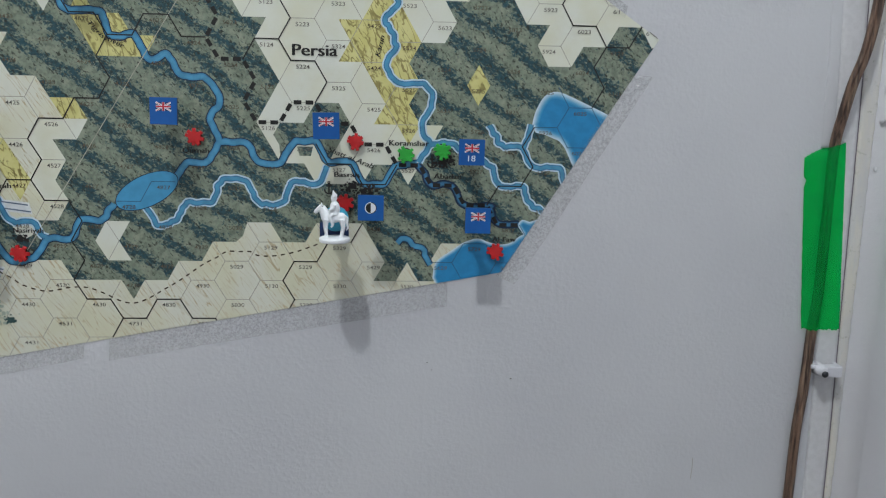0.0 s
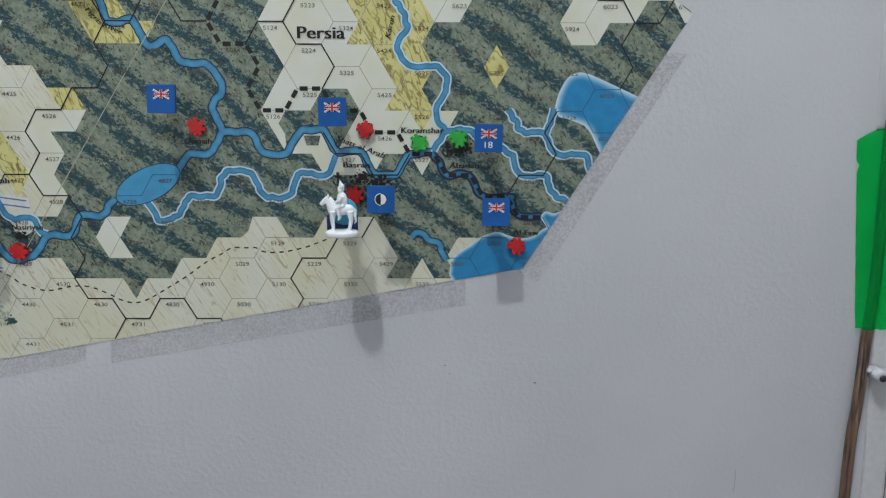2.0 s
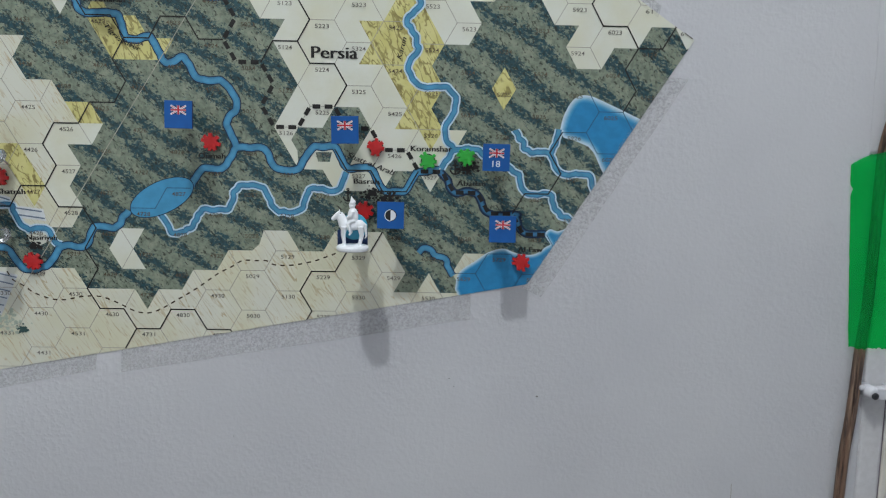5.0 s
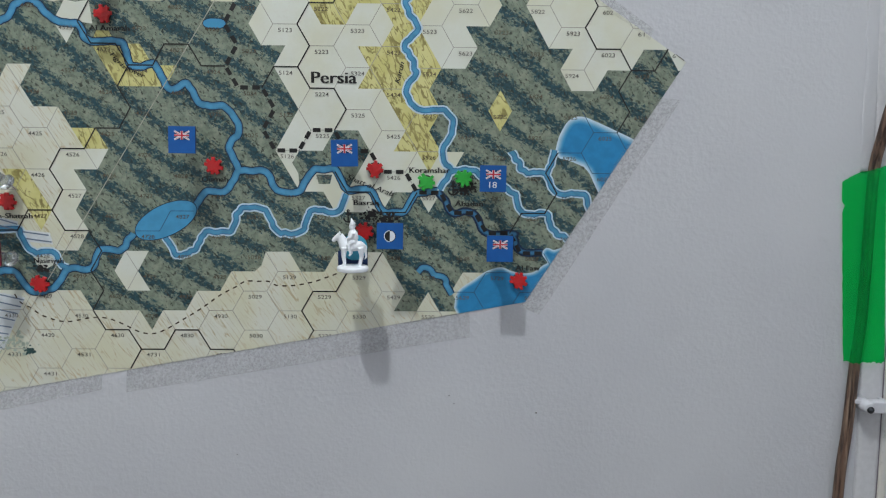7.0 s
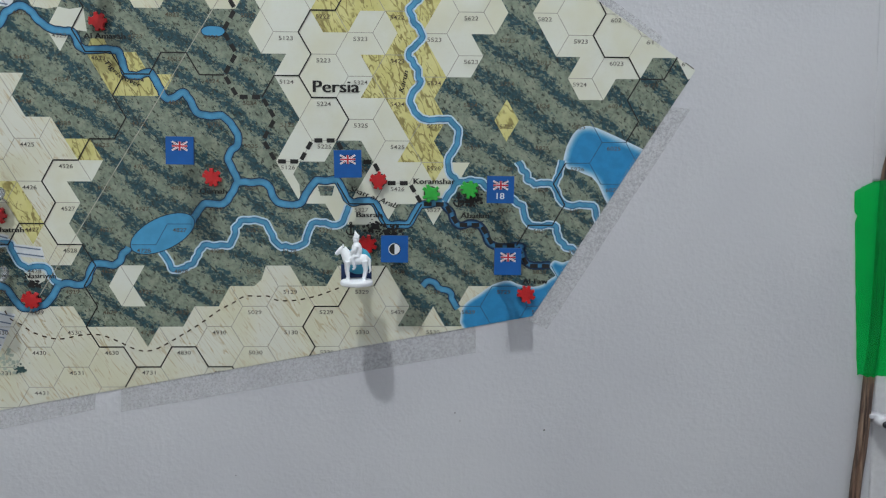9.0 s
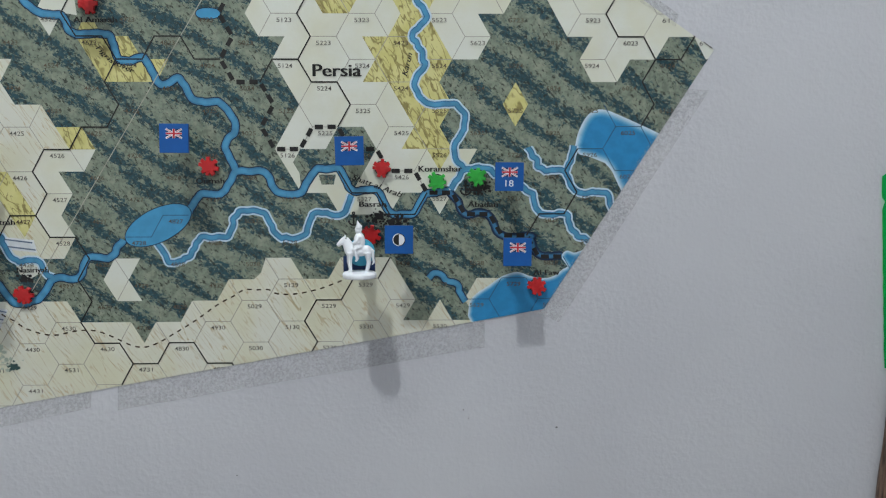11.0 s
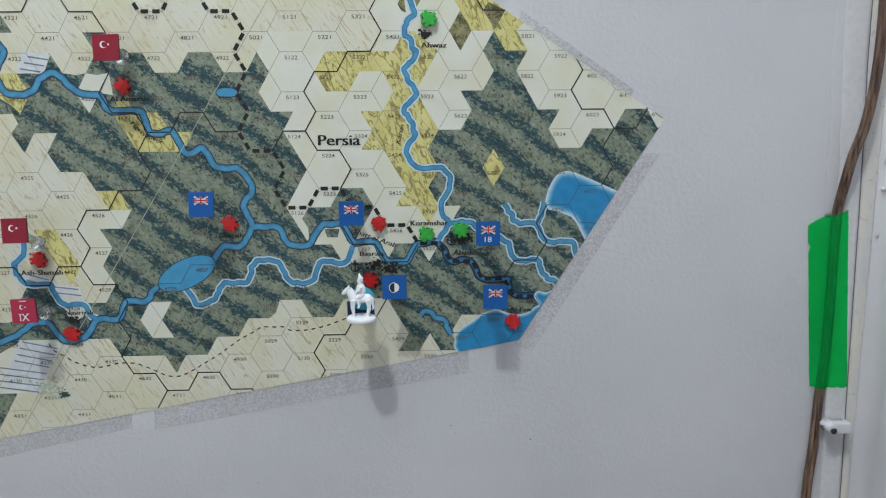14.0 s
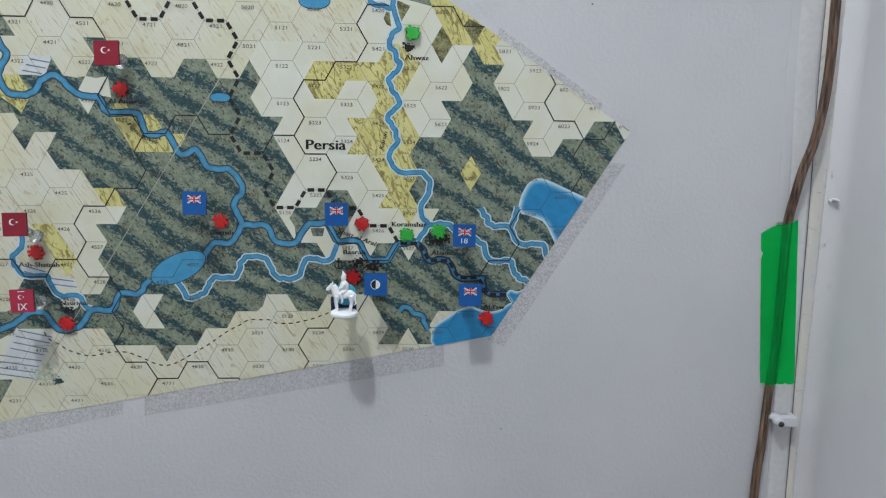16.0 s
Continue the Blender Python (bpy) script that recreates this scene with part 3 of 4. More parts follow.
# hatched flood ground
for x0, z0, x1, z1, n, dx, dz in ((-200, 106, -188, 104, 3, -2.6, -3.6), (-198, -37, -183, -39, 2, 1.5, -4), (-213, -29, -201, -32.5, 2, -2, -3.2), (-222, -73, -200, -78, 8, -2.1, -4.2)):
    ground = bmesh.new()
    edge = 3.0 if n == 3 else 1.5
    flat(ground, [((x0 - edge) / 1000, (z0 + edge) / 1000), ((x0 - edge + (n - 1) * dx) / 1000, (z0 - 1.5 + (n - 1) * dz) / 1000), ((x1 + edge / 2 + (n - 1) * dx) / 1000, (z1 - 1.5 + (n - 1) * dz) / 1000), ((x1 + edge / 2) / 1000, (z1 + edge) / 1000)], layer("wood"))
    part("flood_ground", ground, M_FLOOD, wall_map)
    for k in range(n):
        stretch = -10 if (n == 8 and k > 3) else 0
        hatch = bmesh.new()
        ribbon(hatch, [((x0 + k * dx + stretch) / 1000, (z0 + k * dz) / 1000), ((x1 + k * dx) / 1000, (z1 + k * dz) / 1000)], 0.0008, layer("hatch"))
        part("flood_hatching", hatch, M_HATCH, wall_map)

# hex grid, heavy zone borders, dashed frontier and trail
grid, wet_grid = bmesh.new(), bmesh.new()
for c in range(41, 63):
    for rr in range(17, 33):
        cx, cz = 3 * (c - 53), 2 * (rr - 26) + (1 if c % 2 == 0 else 0)
        ring = [at(cx + di, cz + dj) for di, dj in ((2, 0), (1, 1), (-1, 1), (-2, 0))]
        for p, q in zip(ring, ring[1:]):
            mid = ((p[0] + q[0]) / 2, (p[1] + q[1]) / 2)
            if any(inside(mid, [at(i, j) for i, j in s]) for s in SEAS) or inside(mid, lake):
                ribbon(wet_grid, [p, q], 0.00042, layer("grid"))
            elif any(inside(mid, s) for key in ("clear", "desert") for s in AREAS[key]):
                ribbon(grid, [p, q], 0.00036, layer("wood") - 0.00001)
tagged(part("hex_grid", grid, M_GREY, wall_map), kind="stuff")
tagged(part("water_hex_grid", wet_grid, M_LAKELINE, wall_map), kind="stuff")
HEAVY = [
    [(-31.9, -10.8), (-31, -11), (-29, -11), (-28, -12)],
    [(-26, -12), (-25, -11), (-23, -11), (-22, -10)],
    [(-23, -9), (-22, -8), (-23, -7), (-22, -6), (-20, -6), (-19, -5), (-17, -5), (-16, -6), (-14, -6), (-13, -5), (-11, -5)],
    [(-19, -5), (-20, -4), (-19, -3), (-20, -2), (-22, -2), (-23, -1), (-25, -1), (-26, 0), (-25, 1), (-26, 2), (-28, 2), (-29, 3), (-31, 3), (-32, 2), (-34, 2)],
    [(-26, 2), (-25, 3), (-23, 3), (-22, 4), (-23, 5), (-22, 6), (-23, 7), (-22, 8), (-20, 8), (-19, 9), (-17, 9), (-16, 8), (-14, 8), (-13, 9), (-11, 9), (-10, 10)],
    [(-19, 9), (-20, 10)],
    [(-8, -4), (-7, -5), (-5, -5), (-4, -6), (-5, -7), (-4, -8), (-2, -8), (-1, -9), (1, -9), (2, -10), (1, -11), (2, -12), (4, -12)],
    [(-5, -5), (-4, -4), (-2, -4), (-1, -3), (-2, -2)],
    [(19, -9), (20, -8), (19, -7), (20, -6), (22, -6), (23, -5), (25, -5), (26, -6), (27, -7)],
    [(23, -5), (22, -4), (23, -3), (22, -2)],
    [(8, -12), (10, -12), (11, -11), (13, -11)],
    [(17, -1), (16, 0), (17, 1), (16, 2), (14, 2), (13, 3)],
    [(-5, 9), (-4, 8), (-5, 7), (-4, 6), (-2, 6), (-1, 5)],
    [(1, 5), (2, 4)],
    [(-2, 0), (-1, 1), (1, 1), (2, 2), (4, 2), (5, 1)],
]
for order, line in enumerate(HEAVY):
    heavy = bmesh.new()
    ribbon(heavy, [at(i, j) for i, j in line], 0.00075, layer("heavy") - 0.000001 * order)
    part("zone_border", heavy, M_BLACK, wall_map)
FRONTIER = [
    [(-20, -12), (-19, -11), (-17, -11), (-16, -12)],
    [(-14, -12), (-13, -11), (-11, -11), (-10, -10), (-11, -9), (-10, -8), (-11, -7), (-10, -6), (-11, -5), (-10, -4), (-8, -4), (-7, -3), (-8, -2), (-7, -1), (-5, -1), (-4, -2), (-2, -2), (-1, -1), (-0.1, -1), (1, -1), (2, 0), (4, 0), (5, 1), (7, 1), (8, 2), (10, 2), (11, 3), (13, 3), (13, 3), (14, 4), (16, 4)],
]
for line in FRONTIER:
    dashes("frontier_dash", M_BLACK, [at(i, j) for i, j in line], 0.0024, 0.0045, 0.00243, layer("dash"))
TRAIL = [(-29.7, 6.1), (-29.2, 6.6), (-28.3, 6.9), (-27.3, 7.3), (-25.4, 7.6), (-23.4, 7.4), (-21.9, 7.4), (-20.5, 7.7), (-19.1, 8.1), (-18, 8.2), (-16.9, 8), (-15.4, 7.5), (-13.7, 6.9), (-12, 6.2), (-10.7, 5.8), (-9.8, 5.5), (-8.7, 5.5), (-7.8, 5.5), (-7.1, 5.7), (-5.6, 5.7), (-3.9, 5.5), (-2.9, 5.3), (-2, 5.1)] + [(-0.9, 4.75)]
dashes("trail_dash", M_TRAIL, [tuple(p) for p in smooth_line([at(i, j) for i, j in TRAIL], 4)], 0.0008, 0.0026, 0.0026, layer("trail"))
crease = bmesh.new()
ribbon(crease, [at(-6.0, -13.2), at(-33.5, 11.6)], 0.0005, layer("crease"))
part("fold_crease", crease, M_CREASE, wall_map)

lift_line, hole = bmesh.new(), bmesh.new()
# dark line painted as the shade along the lifted paper tip
ribbon(lift_line, [(0.1852, 0.0694), (0.1880, 0.0675), (0.1902, 0.0660)], 0.0005, layer("name"), False)
part("lifted_edge_shade", lift_line, M_NUMBER, wall_map)
flat(hole, [(0.1795 + 0.0006 * math.cos(a), 0.0672 + 0.0006 * math.sin(a)) for a in np.linspace(0, math.tau, 11)[:-1]], layer("name"))
part("pin_hole", hole, M_BLACK, wall_map)

# ---- writing ----
GLYPHS = {}


def add_serifs(pts, faces, bold):
    """Small feet on the stems of a text."""
    tall = max(p[1] for p in pts)
    for level in (-bold, tall):
        foot = sorted({round(px, 4) for px, py in pts if abs(py - level) < 0.012})
        for a, b in zip(foot, foot[1:]):
            mid = ((a + b) / 2, level + (0.05 if level <= 0.0 else -0.05))
            if 0.05 < b - a < 0.17 and any(inside(mid, [pts[i] for i in f]) for f in faces):
                k = len(pts)
                z0, z1 = (level, level + 0.05) if level <= 0.0 else (level - 0.05, level)
                pts += [(a - 0.075, z0), (b + 0.075, z0), (b + 0.075, z1), (a - 0.075, z1)]
                faces.append((k, k + 1, k + 2, k + 3))
    return pts, faces


def glyph(ch, bold=0.0, shear=0.0):
    """Flat triangles of one text in the built-in font: points and faces, and the width, at size 1."""
    if (ch, bold, shear) not in GLYPHS:
        cu = bpy.data.curves.new("text", "FONT")
        cu.body, cu.size, cu.offset, cu.shear, cu.resolution_u = ch, 1.0, bold, shear, 3
        ob = bpy.data.objects.new("text", cu)
        me = bpy.data.meshes.new_from_object(ob)
        pts = [(v.co.x, v.co.y) for v in me.vertices]
        GLYPHS[ch, bold, shear] = (pts, [tuple(p.vertices) for p in me.polygons])
        if ch[0].isalpha() and not shear:
            GLYPHS[ch, bold, shear] = add_serifs(*GLYPHS[ch, bold, shear], bold)
        bpy.data.objects.remove(ob)
        bpy.data.curves.remove(cu)
        bpy.data.meshes.remove(me)
    return GLYPHS[ch, bold, shear]


def write(bm, text, x, z, width, cap, y, turn=0.0, bold=0.0, shear=0.0, stem=0.0, cut=False):
    """Write a text from its baseline's left end, so wide and with capitals so high; stem thickens the uprights alone."""
    pts, faces = glyph(text, bold, shear)
    lo, hi = min(p[0] for p in pts) - stem, max(p[0] for p in pts) + stem
    ca, sa = math.cos(radians(turn)), math.sin(radians(turn))
    for order, shift in enumerate((-stem, 0.0, stem) if stem else (0.0,)):
        vs = []
        for px, py in pts:
            u, v = (px + shift - lo) / (hi - lo) * width, py / 0.70 * cap
            vs.append(bm.verts.new((x + u * ca - v * sa, y - 0.000004 * order, z + u * sa + v * ca)))
        for f in faces:
            if cut:
                flat(bm, [(vs[k].co.x, vs[k].co.z) for k in f], y)
                continue
            try:
                face = bm.faces.new([vs[k] for k in f])
            except ValueError:
                continue
            face.normal_update()
            if face.normal.y > 0:
                face.normal_flip()


for c in range(41, 63):
    for rr in range(17, 33):
        cx, cz = at(3 * (c - 53), 2 * (rr - 26) + (1 if c % 2 == 0 else 0))
        mid = (cx, cz + 0.36 * PITCH)
        text, whole = f"{c}{rr}", [True]
        if c * 100 + rr in (5922, 6022, 6123, 6223):
            text = {5922: "5922", 6022: "602", 6123: "61", 6223: "6"}[c * 100 + rr]
        else:
            corners = [(mid[0] + a, mid[1] + b) for a in (-0.0052, 0.0052) for b in (-0.0016, 0.0016)]
            whole = [inside(p, OUTLINE) for p in corners]
            if sum(whole) < 2:
                continue
        wide = 0.0079 * len(text) / 4
        pale = any(inside(mid, s) for key in ("clear", "desert") for s in AREAS[key]) and not any(inside(mid, s) for s in AREAS["rough"] + AREAS["wood"])
        bm = bmesh.new()
        write(bm, text, mid[0] - 0.0040, mid[1] - 0.0012, wide, 0.0023, layer("number"), bold=0.002, cut=not all(whole))
        part("hex_number", bm, M_NUMBER if pale else M_BROWN, wall_map)

NAMES = [
    ("Persia", -27, 51, 26.5, 6.6, 0, 0), ("Koramshar", 29.5, -0.4, 24.5, 3.2, 0, 0), ("Shatt al Arab", -7, -4.5, 29, 3.2, -20.5, 0.25),
    ("Karun", 24, 51, 12.5, 3.0, 76, 0.25), ("Basrah", -3, -19.7, 15, 3.0, 0, 0), ("Ahwaz", 38, 110, 16, 3.1, 0, 0),
    ("Al Amarah", -153, 79, 23, 3.0, 0, 0), ("Ash-Shatrah", -218, -29, 26.5, 3.0, 0, 0), ("Nasiriyah", -193, -55.5, 18, 3.0, 0, 0),
    ("Qurnah", -92, -6.6, 15.5, 3.0, 0, 0), ("Abadan", 57, -20, 17, 3.0, 0, 0), ("Tigris", -142.5, 66, 12, 2.7, -46, 0.2),
    ("River", -133, 57, 11, 2.6, -24, 0.2), ("Al Faw", 94, -58.5, 15, 3.0, 0, 0),
]
for text, x, z, width, cap, turn, shear in NAMES:
    bm = bmesh.new()
    write(bm, text, x / 1000, z / 1000, width / 1000, cap / 1000, layer("name"), turn, -0.004, shear, 0.018 if shear else 0.034)
    part("place_name", bm, M_BLACK, wall_map)


def town(bm, x, z, n, spread, seed):
    """A town sign: a heap of small black blocks in ragged outline."""
    rnd = random.Random(seed)
    for _ in range(n):
        px, pz = x + rnd.gauss(0, spread), z + rnd.gauss(0, spread * 0.6)
        s, a = rnd.uniform(0.0004, 0.0013), rnd.uniform(0, math.tau)
        k = rnd.choice((4, 5, 6))
        flat(bm, [(px + s * math.cos(a + i * math.tau / k), pz + s * 0.8 * math.sin(a + i * math.tau / k)) for i in range(k)], layer("trail") - 0.0000012 * _)


for seed, (x, z, n, spread) in enumerate(((0.0075, -0.0255, 60, 0.0028), (0.0160, -0.0280, 70, 0.0036), (0.0405, 0.1180, 50, 0.0018), (0.0640, -0.0095, 70, 0.0028), (-0.1885, -0.0590, 40, 0.0022))):
    bm = bmesh.new()
    town(bm, x, z, n, spread, seed)
    part("town_sign", bm, M_BLACK, wall_map)


for name, material, x, z, n, spread, seed in (("reed_bed", M_REED, -0.2075, -0.1045, 60, 0.0048, 21), ("oasis", M_OASIS, -0.1985, -0.1085, 34, 0.0017, 22)):
    bm = bmesh.new()
    town(bm, x, z, n, spread, seed)
    part(name, bm, material, wall_map)


def anchor(bm, x, z, s):
    y = layer("name")
    ribbon(bm, [(x, z + s), (x, z - s)], s * 0.30, y)
    ribbon(bm, [(x - 0.5 * s, z + 0.55 * s), (x + 0.5 * s, z + 0.55 * s)], s * 0.28, y - 0.000006)
    ribbon(bm, [(x + s * 0.85 * math.cos(a), z - 0.15 * s + s * 0.85 * math.sin(a)) for a in np.linspace(math.pi, math.tau, 9)], s * 0.30, y - 0.000012)
    ribbon(bm, [(x + s * 0.2 * math.cos(a), z + 1.15 * s + s * 0.2 * math.sin(a)) for a in np.linspace(0, math.tau, 9)], s * 0.22, y - 0.000018)


for x, z, s in ((-0.0062, -0.0268, 0.0031), (0.0560, -0.0100, 0.0033)):
    bm = bmesh.new()
    anchor(bm, x, z, s)
    part("anchor_sign", bm, M_BLACK, wall_map)

# ---- markers on the map ----


def push_pin(parent, base, head):
    """A clear push pin from the wall at base to the card at head."""
    axis = Vector(head) - Vector(base)
    m = Matrix.Translation(base) @ axis.to_track_quat("Z", "Y").to_matrix().to_4x4()
    L = axis.length
    pin = part("pin", lathe(bmesh.new(), [(0.0008, L * 0.30), (0.0046, L * 0.32), (0.0048, L * 0.37), (0.0028, L * 0.45), (0.0024, L * 0.66), (0.0032, L * 0.80), (0.0046, L * 0.90), (0.0042, L * 0.985), (0.001, L)], m), M_CLEARPIN, parent, "clear plastic push pin")
    part("needle", lathe(bmesh.new(), [(0.0002, 0.0), (0.0006, 0.001), (0.0006, L * 0.33)], m, 8), M_STEEL, pin, "steel needle")


CARD = 0.0149


def card(parent, m, face, edge, size=CARD, thick=0.0018):
    bm = box(bmesh.new(), (-size / 2, -thick / 2, -size / 2), (size / 2, thick / 2, size / 2), 0.0002)
    for f in bm.faces:
        f.material_index = 0 if f.normal.y < -0.7 else 1
    bm.transform(m)
    ob = part("card", mesh_of("card", bm, [face, edge]), None, parent)
    return ob


def prints(parent, name, m, material, shapes, depth):
    """Flat shapes on the face of a card, in its own millimetres."""
    bm = bmesh.new()
    for s in shapes:
        flat(bm, [(x / 1000, z / 1000) for x, z in s], -0.0009 - depth, False)
    bm.transform(m)
    return part(name, bm, material, parent)


def bar(x0, z0, x1, z1, w):
    d = Vector((x1 - x0, z1 - z0)).normalized()
    n = Vector((-d.y, d.x)) * w / 2
    return [(x0 - n.x, z0 - n.y), (x1 - n.x, z1 - n.y), (x1 + n.x, z1 + n.y), (x0 + n.x, z0 + n.y)]


def disc(x, z, r, a0=0.0, a1=math.tau, n=28):
    return [(x + r * math.cos(a), z + r * math.sin(a)) for a in np.linspace(a0, a1, n)[: -1 if a1 - a0 > 6 else None]]


def text_on(parent, m, text, x, z, width, cap, material, depth=0.0001):
    bm = bmesh.new()
    write(bm, text, x / 1000, z / 1000, width / 1000, cap / 1000, -0.0009 - depth, bold=-0.006, stem=0.010)
    bm.transform(m)
    part("writing", bm, material, parent)


def flag_marker(place, tip, kind, turn=0.0, lean=0.0, text=""):
    labels = {
        "ensign": "blue square card with a small printed ensign on a pin",
        "numbered": "blue card with an ensign and number 18 on a pin",
        "disc": "blue card with a half black half white disc",
        "teal": "dark blue square card with a teal disc behind the rider",
        "crescent": "crimson card with white crescent and star on a pin",
        "corps": "faded crimson card with a crescent and numeral IX",
    }
    root = thing("flag_marker", place, labels[kind], "flag marker", "flag markers on the map")
    m = pose(0, 0, 0, lean, turn, 0)
    red = kind in ("crescent", "corps")
    card(root, m @ (Matrix.Diagonal((1.12, 1, 0.64, 1)) if kind == "teal" else Matrix()), {"crescent": M_CRIMSON, "corps": M_ROSE}.get(kind, M_NAVY if kind == "teal" else M_BLUE), M_MAROON if red else M_NAVY)
    if kind in ("ensign", "numbered"):
        cx, cz, w, h = 0.1, 2.4, 8.2, 4.7
        corners = [(cx - w / 2, cz - h / 2), (cx + w / 2, cz + h / 2), (cx - w / 2, cz + h / 2), (cx + w / 2, cz - h / 2)]
        white = [bar(*corners[0], *corners[1], 1.0), bar(*corners[2], *corners[3], 1.0), bar(cx - w / 2, cz, cx + w / 2, cz, 1.2), bar(cx, cz - h / 2, cx, cz + h / 2, 1.45)]
        red_bars = [bar(cx - w / 2, cz, cx + w / 2, cz, 0.85), bar(cx, cz - h / 2, cx, cz + h / 2, 1.05), bar(cx - 3.7, cz - 2.3, cx - 1.2, cz - 0.8, 0.28), bar(cx + 1.2, cz + 0.8, cx + 3.7, cz + 2.3, 0.28), bar(cx - 3.7, cz + 2.1, cx - 1.2, cz + 0.6, 0.28), bar(cx + 1.2, cz - 0.6, cx + 3.7, cz - 2.1, 0.28)]
        prints(root, "ensign_field", m, M_NAVY, [bar(cx - w / 2, cz, cx + w / 2, cz, h)], 0.00003)
        for k, s in enumerate(white):
            prints(root, "white_cross", m, M_WHITE, [s], 0.00006 + 0.00001 * k)
        prints(root, "red_cross", m, M_RED, red_bars[:1], 0.00012)
        prints(root, "red_cross", m, M_RED, red_bars[1:], 0.00014)
    if kind == "numbered":
        text_on(root, m, "18", -2.1, -5.1, 4.3, 3.4, M_WHITE)
    if kind == "disc":
        left, right = (math.pi / 2, 1.5 * math.pi), (-math.pi / 2, math.pi / 2)
        prints(root, "white_rim", m, M_WHITE, [disc(0, 0.0, 3.35, *left)], 0.00006)
        prints(root, "dark_half", m, M_BLACK, [disc(0, 0.0, 2.95, *left)], 0.0001)
        prints(root, "dark_rim", m, M_BLACK, [disc(0, 0.0, 3.35, *right)], 0.00006)
        prints(root, "white_half", m, M_WHITE, [disc(0, 0.0, 2.95, *right)], 0.0001)
    if kind == "teal":
        part("teal_disc", lathe(bmesh.new(), [(0.0070, 0.0), (0.0074, 0.0003), (0.0074, 0.0009), (0.0070, 0.0012)], pose(0.0010, -0.0009, 0.0070, 90), 36), M_CYAN, root, "round teal disc")
    if red:
        s, dz = (0.86, 1.6) if kind == "crescent" else (0.62, 2.6)
        moon = disc(-1.4 * s, dz, 2.3 * s, 0.6, math.tau - 0.6, 22) + disc(-0.7 * s, dz, 1.85 * s, 0.55, math.tau - 0.55, 22)[::-1]
        prints(root, "crescent", m, M_WHITE, [moon], 0.00006)
        prints(root, "star", m, M_WHITE, [[(1.9 * s + (1.0 if k % 2 == 0 else 0.42) * s * math.cos(k * math.pi / 5), dz + (1.0 if k % 2 == 0 else 0.42) * s * math.sin(k * math.pi / 5)) for k in range(10)]], 0.00006)
    if kind == "corps":
        text_on(root, m, "IX", -3.1, -6.0, 6.4, 4.6, M_WHITE)
        prints(root, "faded_line", m, M_WHITE, [bar(-2.2, 6.3, 2.2, 6.3, 0.5)], 0.00006)
    push_pin(root, Vector(tip) - Vector(place), (0, 0.0012, 0))
    return root


OUT = -0.024
flag_marker((-0.0950, OUT, 1.5175), (-0.0990, 0.0005, 1.5130), "ensign", 0.5, -3)
flag_marker((-0.0055, OUT, 1.5110), (-0.0050, 0.0005, 1.5060), "ensign", -1.0, 2)
flag_marker((0.0775, OUT, 1.4975), (0.0770, 0.0005, 1.4930), "numbered", 0.5, 1)
flag_marker((0.0819, OUT - 0.002, 1.4581), (0.0800, 0.0005, 1.4500), "ensign", 0.3, -2)
flag_marker((0.0197, OUT, 1.4647), (0.0190, 0.0005, 1.4600), "disc", 0.5, 0)
flag_marker((-0.0014, OUT + 0.001, 1.4512), (0.0000, 0.0005, 1.4480), "teal", 0, 0)
flag_marker((-0.1435, OUT, 1.6090), (-0.1400, 0.0005, 1.6030), "crescent", -1.5, -6)
flag_marker((-0.2065, OUT, 1.5030), (-0.1990, 0.0005, 1.4870), "crescent", -1.0, -4)
flag_marker((-0.2060, OUT, 1.4535), (-0.2000, 0.0005, 1.4450), "corps", -2.0, -2)


def burst_mesh(name, material, teeth, seed):
    """A small thick burst: a faceted core with blunt square teeth of uneven length."""
    rnd = random.Random(seed)
    ring = []
    for k in range(teeth):
        a = k * math.tau / teeth + rnd.uniform(-0.2, 0.2)
        w, ro, ri = rnd.uniform(0.85, 1.1), rnd.uniform(4.7, 5.7), rnd.uniform(3.4, 3.8)
        d, n = Vector((math.cos(a), math.sin(a))), Vector((-math.sin(a), math.cos(a)))
        ring += [d * ri - n * w * 1.08, d * ro - n * w, d * (ro + rnd.uniform(-0.3, 0.3)) + n * w, d * ri + n * w * 1.08]
    rise = [rnd.uniform(-0.2, 0.2) for _ in range(teeth)]
    bm = bmesh.new()
    loops = []
    for depth, shrink in ((0.0, 0.95), (-0.3, 1.0), (-1.7, 1.0), (-2.1, 0.93)):
        loops.append([bm.verts.new((p.x * shrink / 1000, (depth + (rise[i // 4] if depth < -1 else 0)) / 1000, p.y * shrink / 1000)) for i, p in enumerate(ring)])
    for lo, hi in zip(loops, loops[1:]):
        for k in range(len(lo)):
            bm.faces.new((lo[k], lo[(k + 1) % len(lo)], hi[(k + 1) % len(lo)], hi[k]))
    hub = [bm.verts.new((1.7 * math.cos(a) / 1000, rnd.uniform(-2.3, -2.1) / 1000, 1.7 * math.sin(a) / 1000)) for a in (k * math.tau / teeth for k in range(teeth))]
    top = loops[-1]
    for k in range(teeth):
        n = (k + 1) % teeth
        bm.faces.new((top[4 * k], top[4 * k + 1], top[4 * k + 2], top[4 * k + 3]))
        bm.faces.new((top[4 * k], top[4 * k + 3], hub[k]))
        bm.faces.new((top[4 * k + 3], top[4 * n], hub[n], hub[k]))
    bm.faces.new(hub)
    bm.faces.new(loops[0])
    bmesh.ops.recalc_face_normals(bm, faces=bm.faces)
    return mesh_of(name, bm, material)


RED_BURST = [burst_mesh("burst_token", M_REDTOKEN, n, s) for n, s in ((8, 1), (7, 2), (8, 5))]
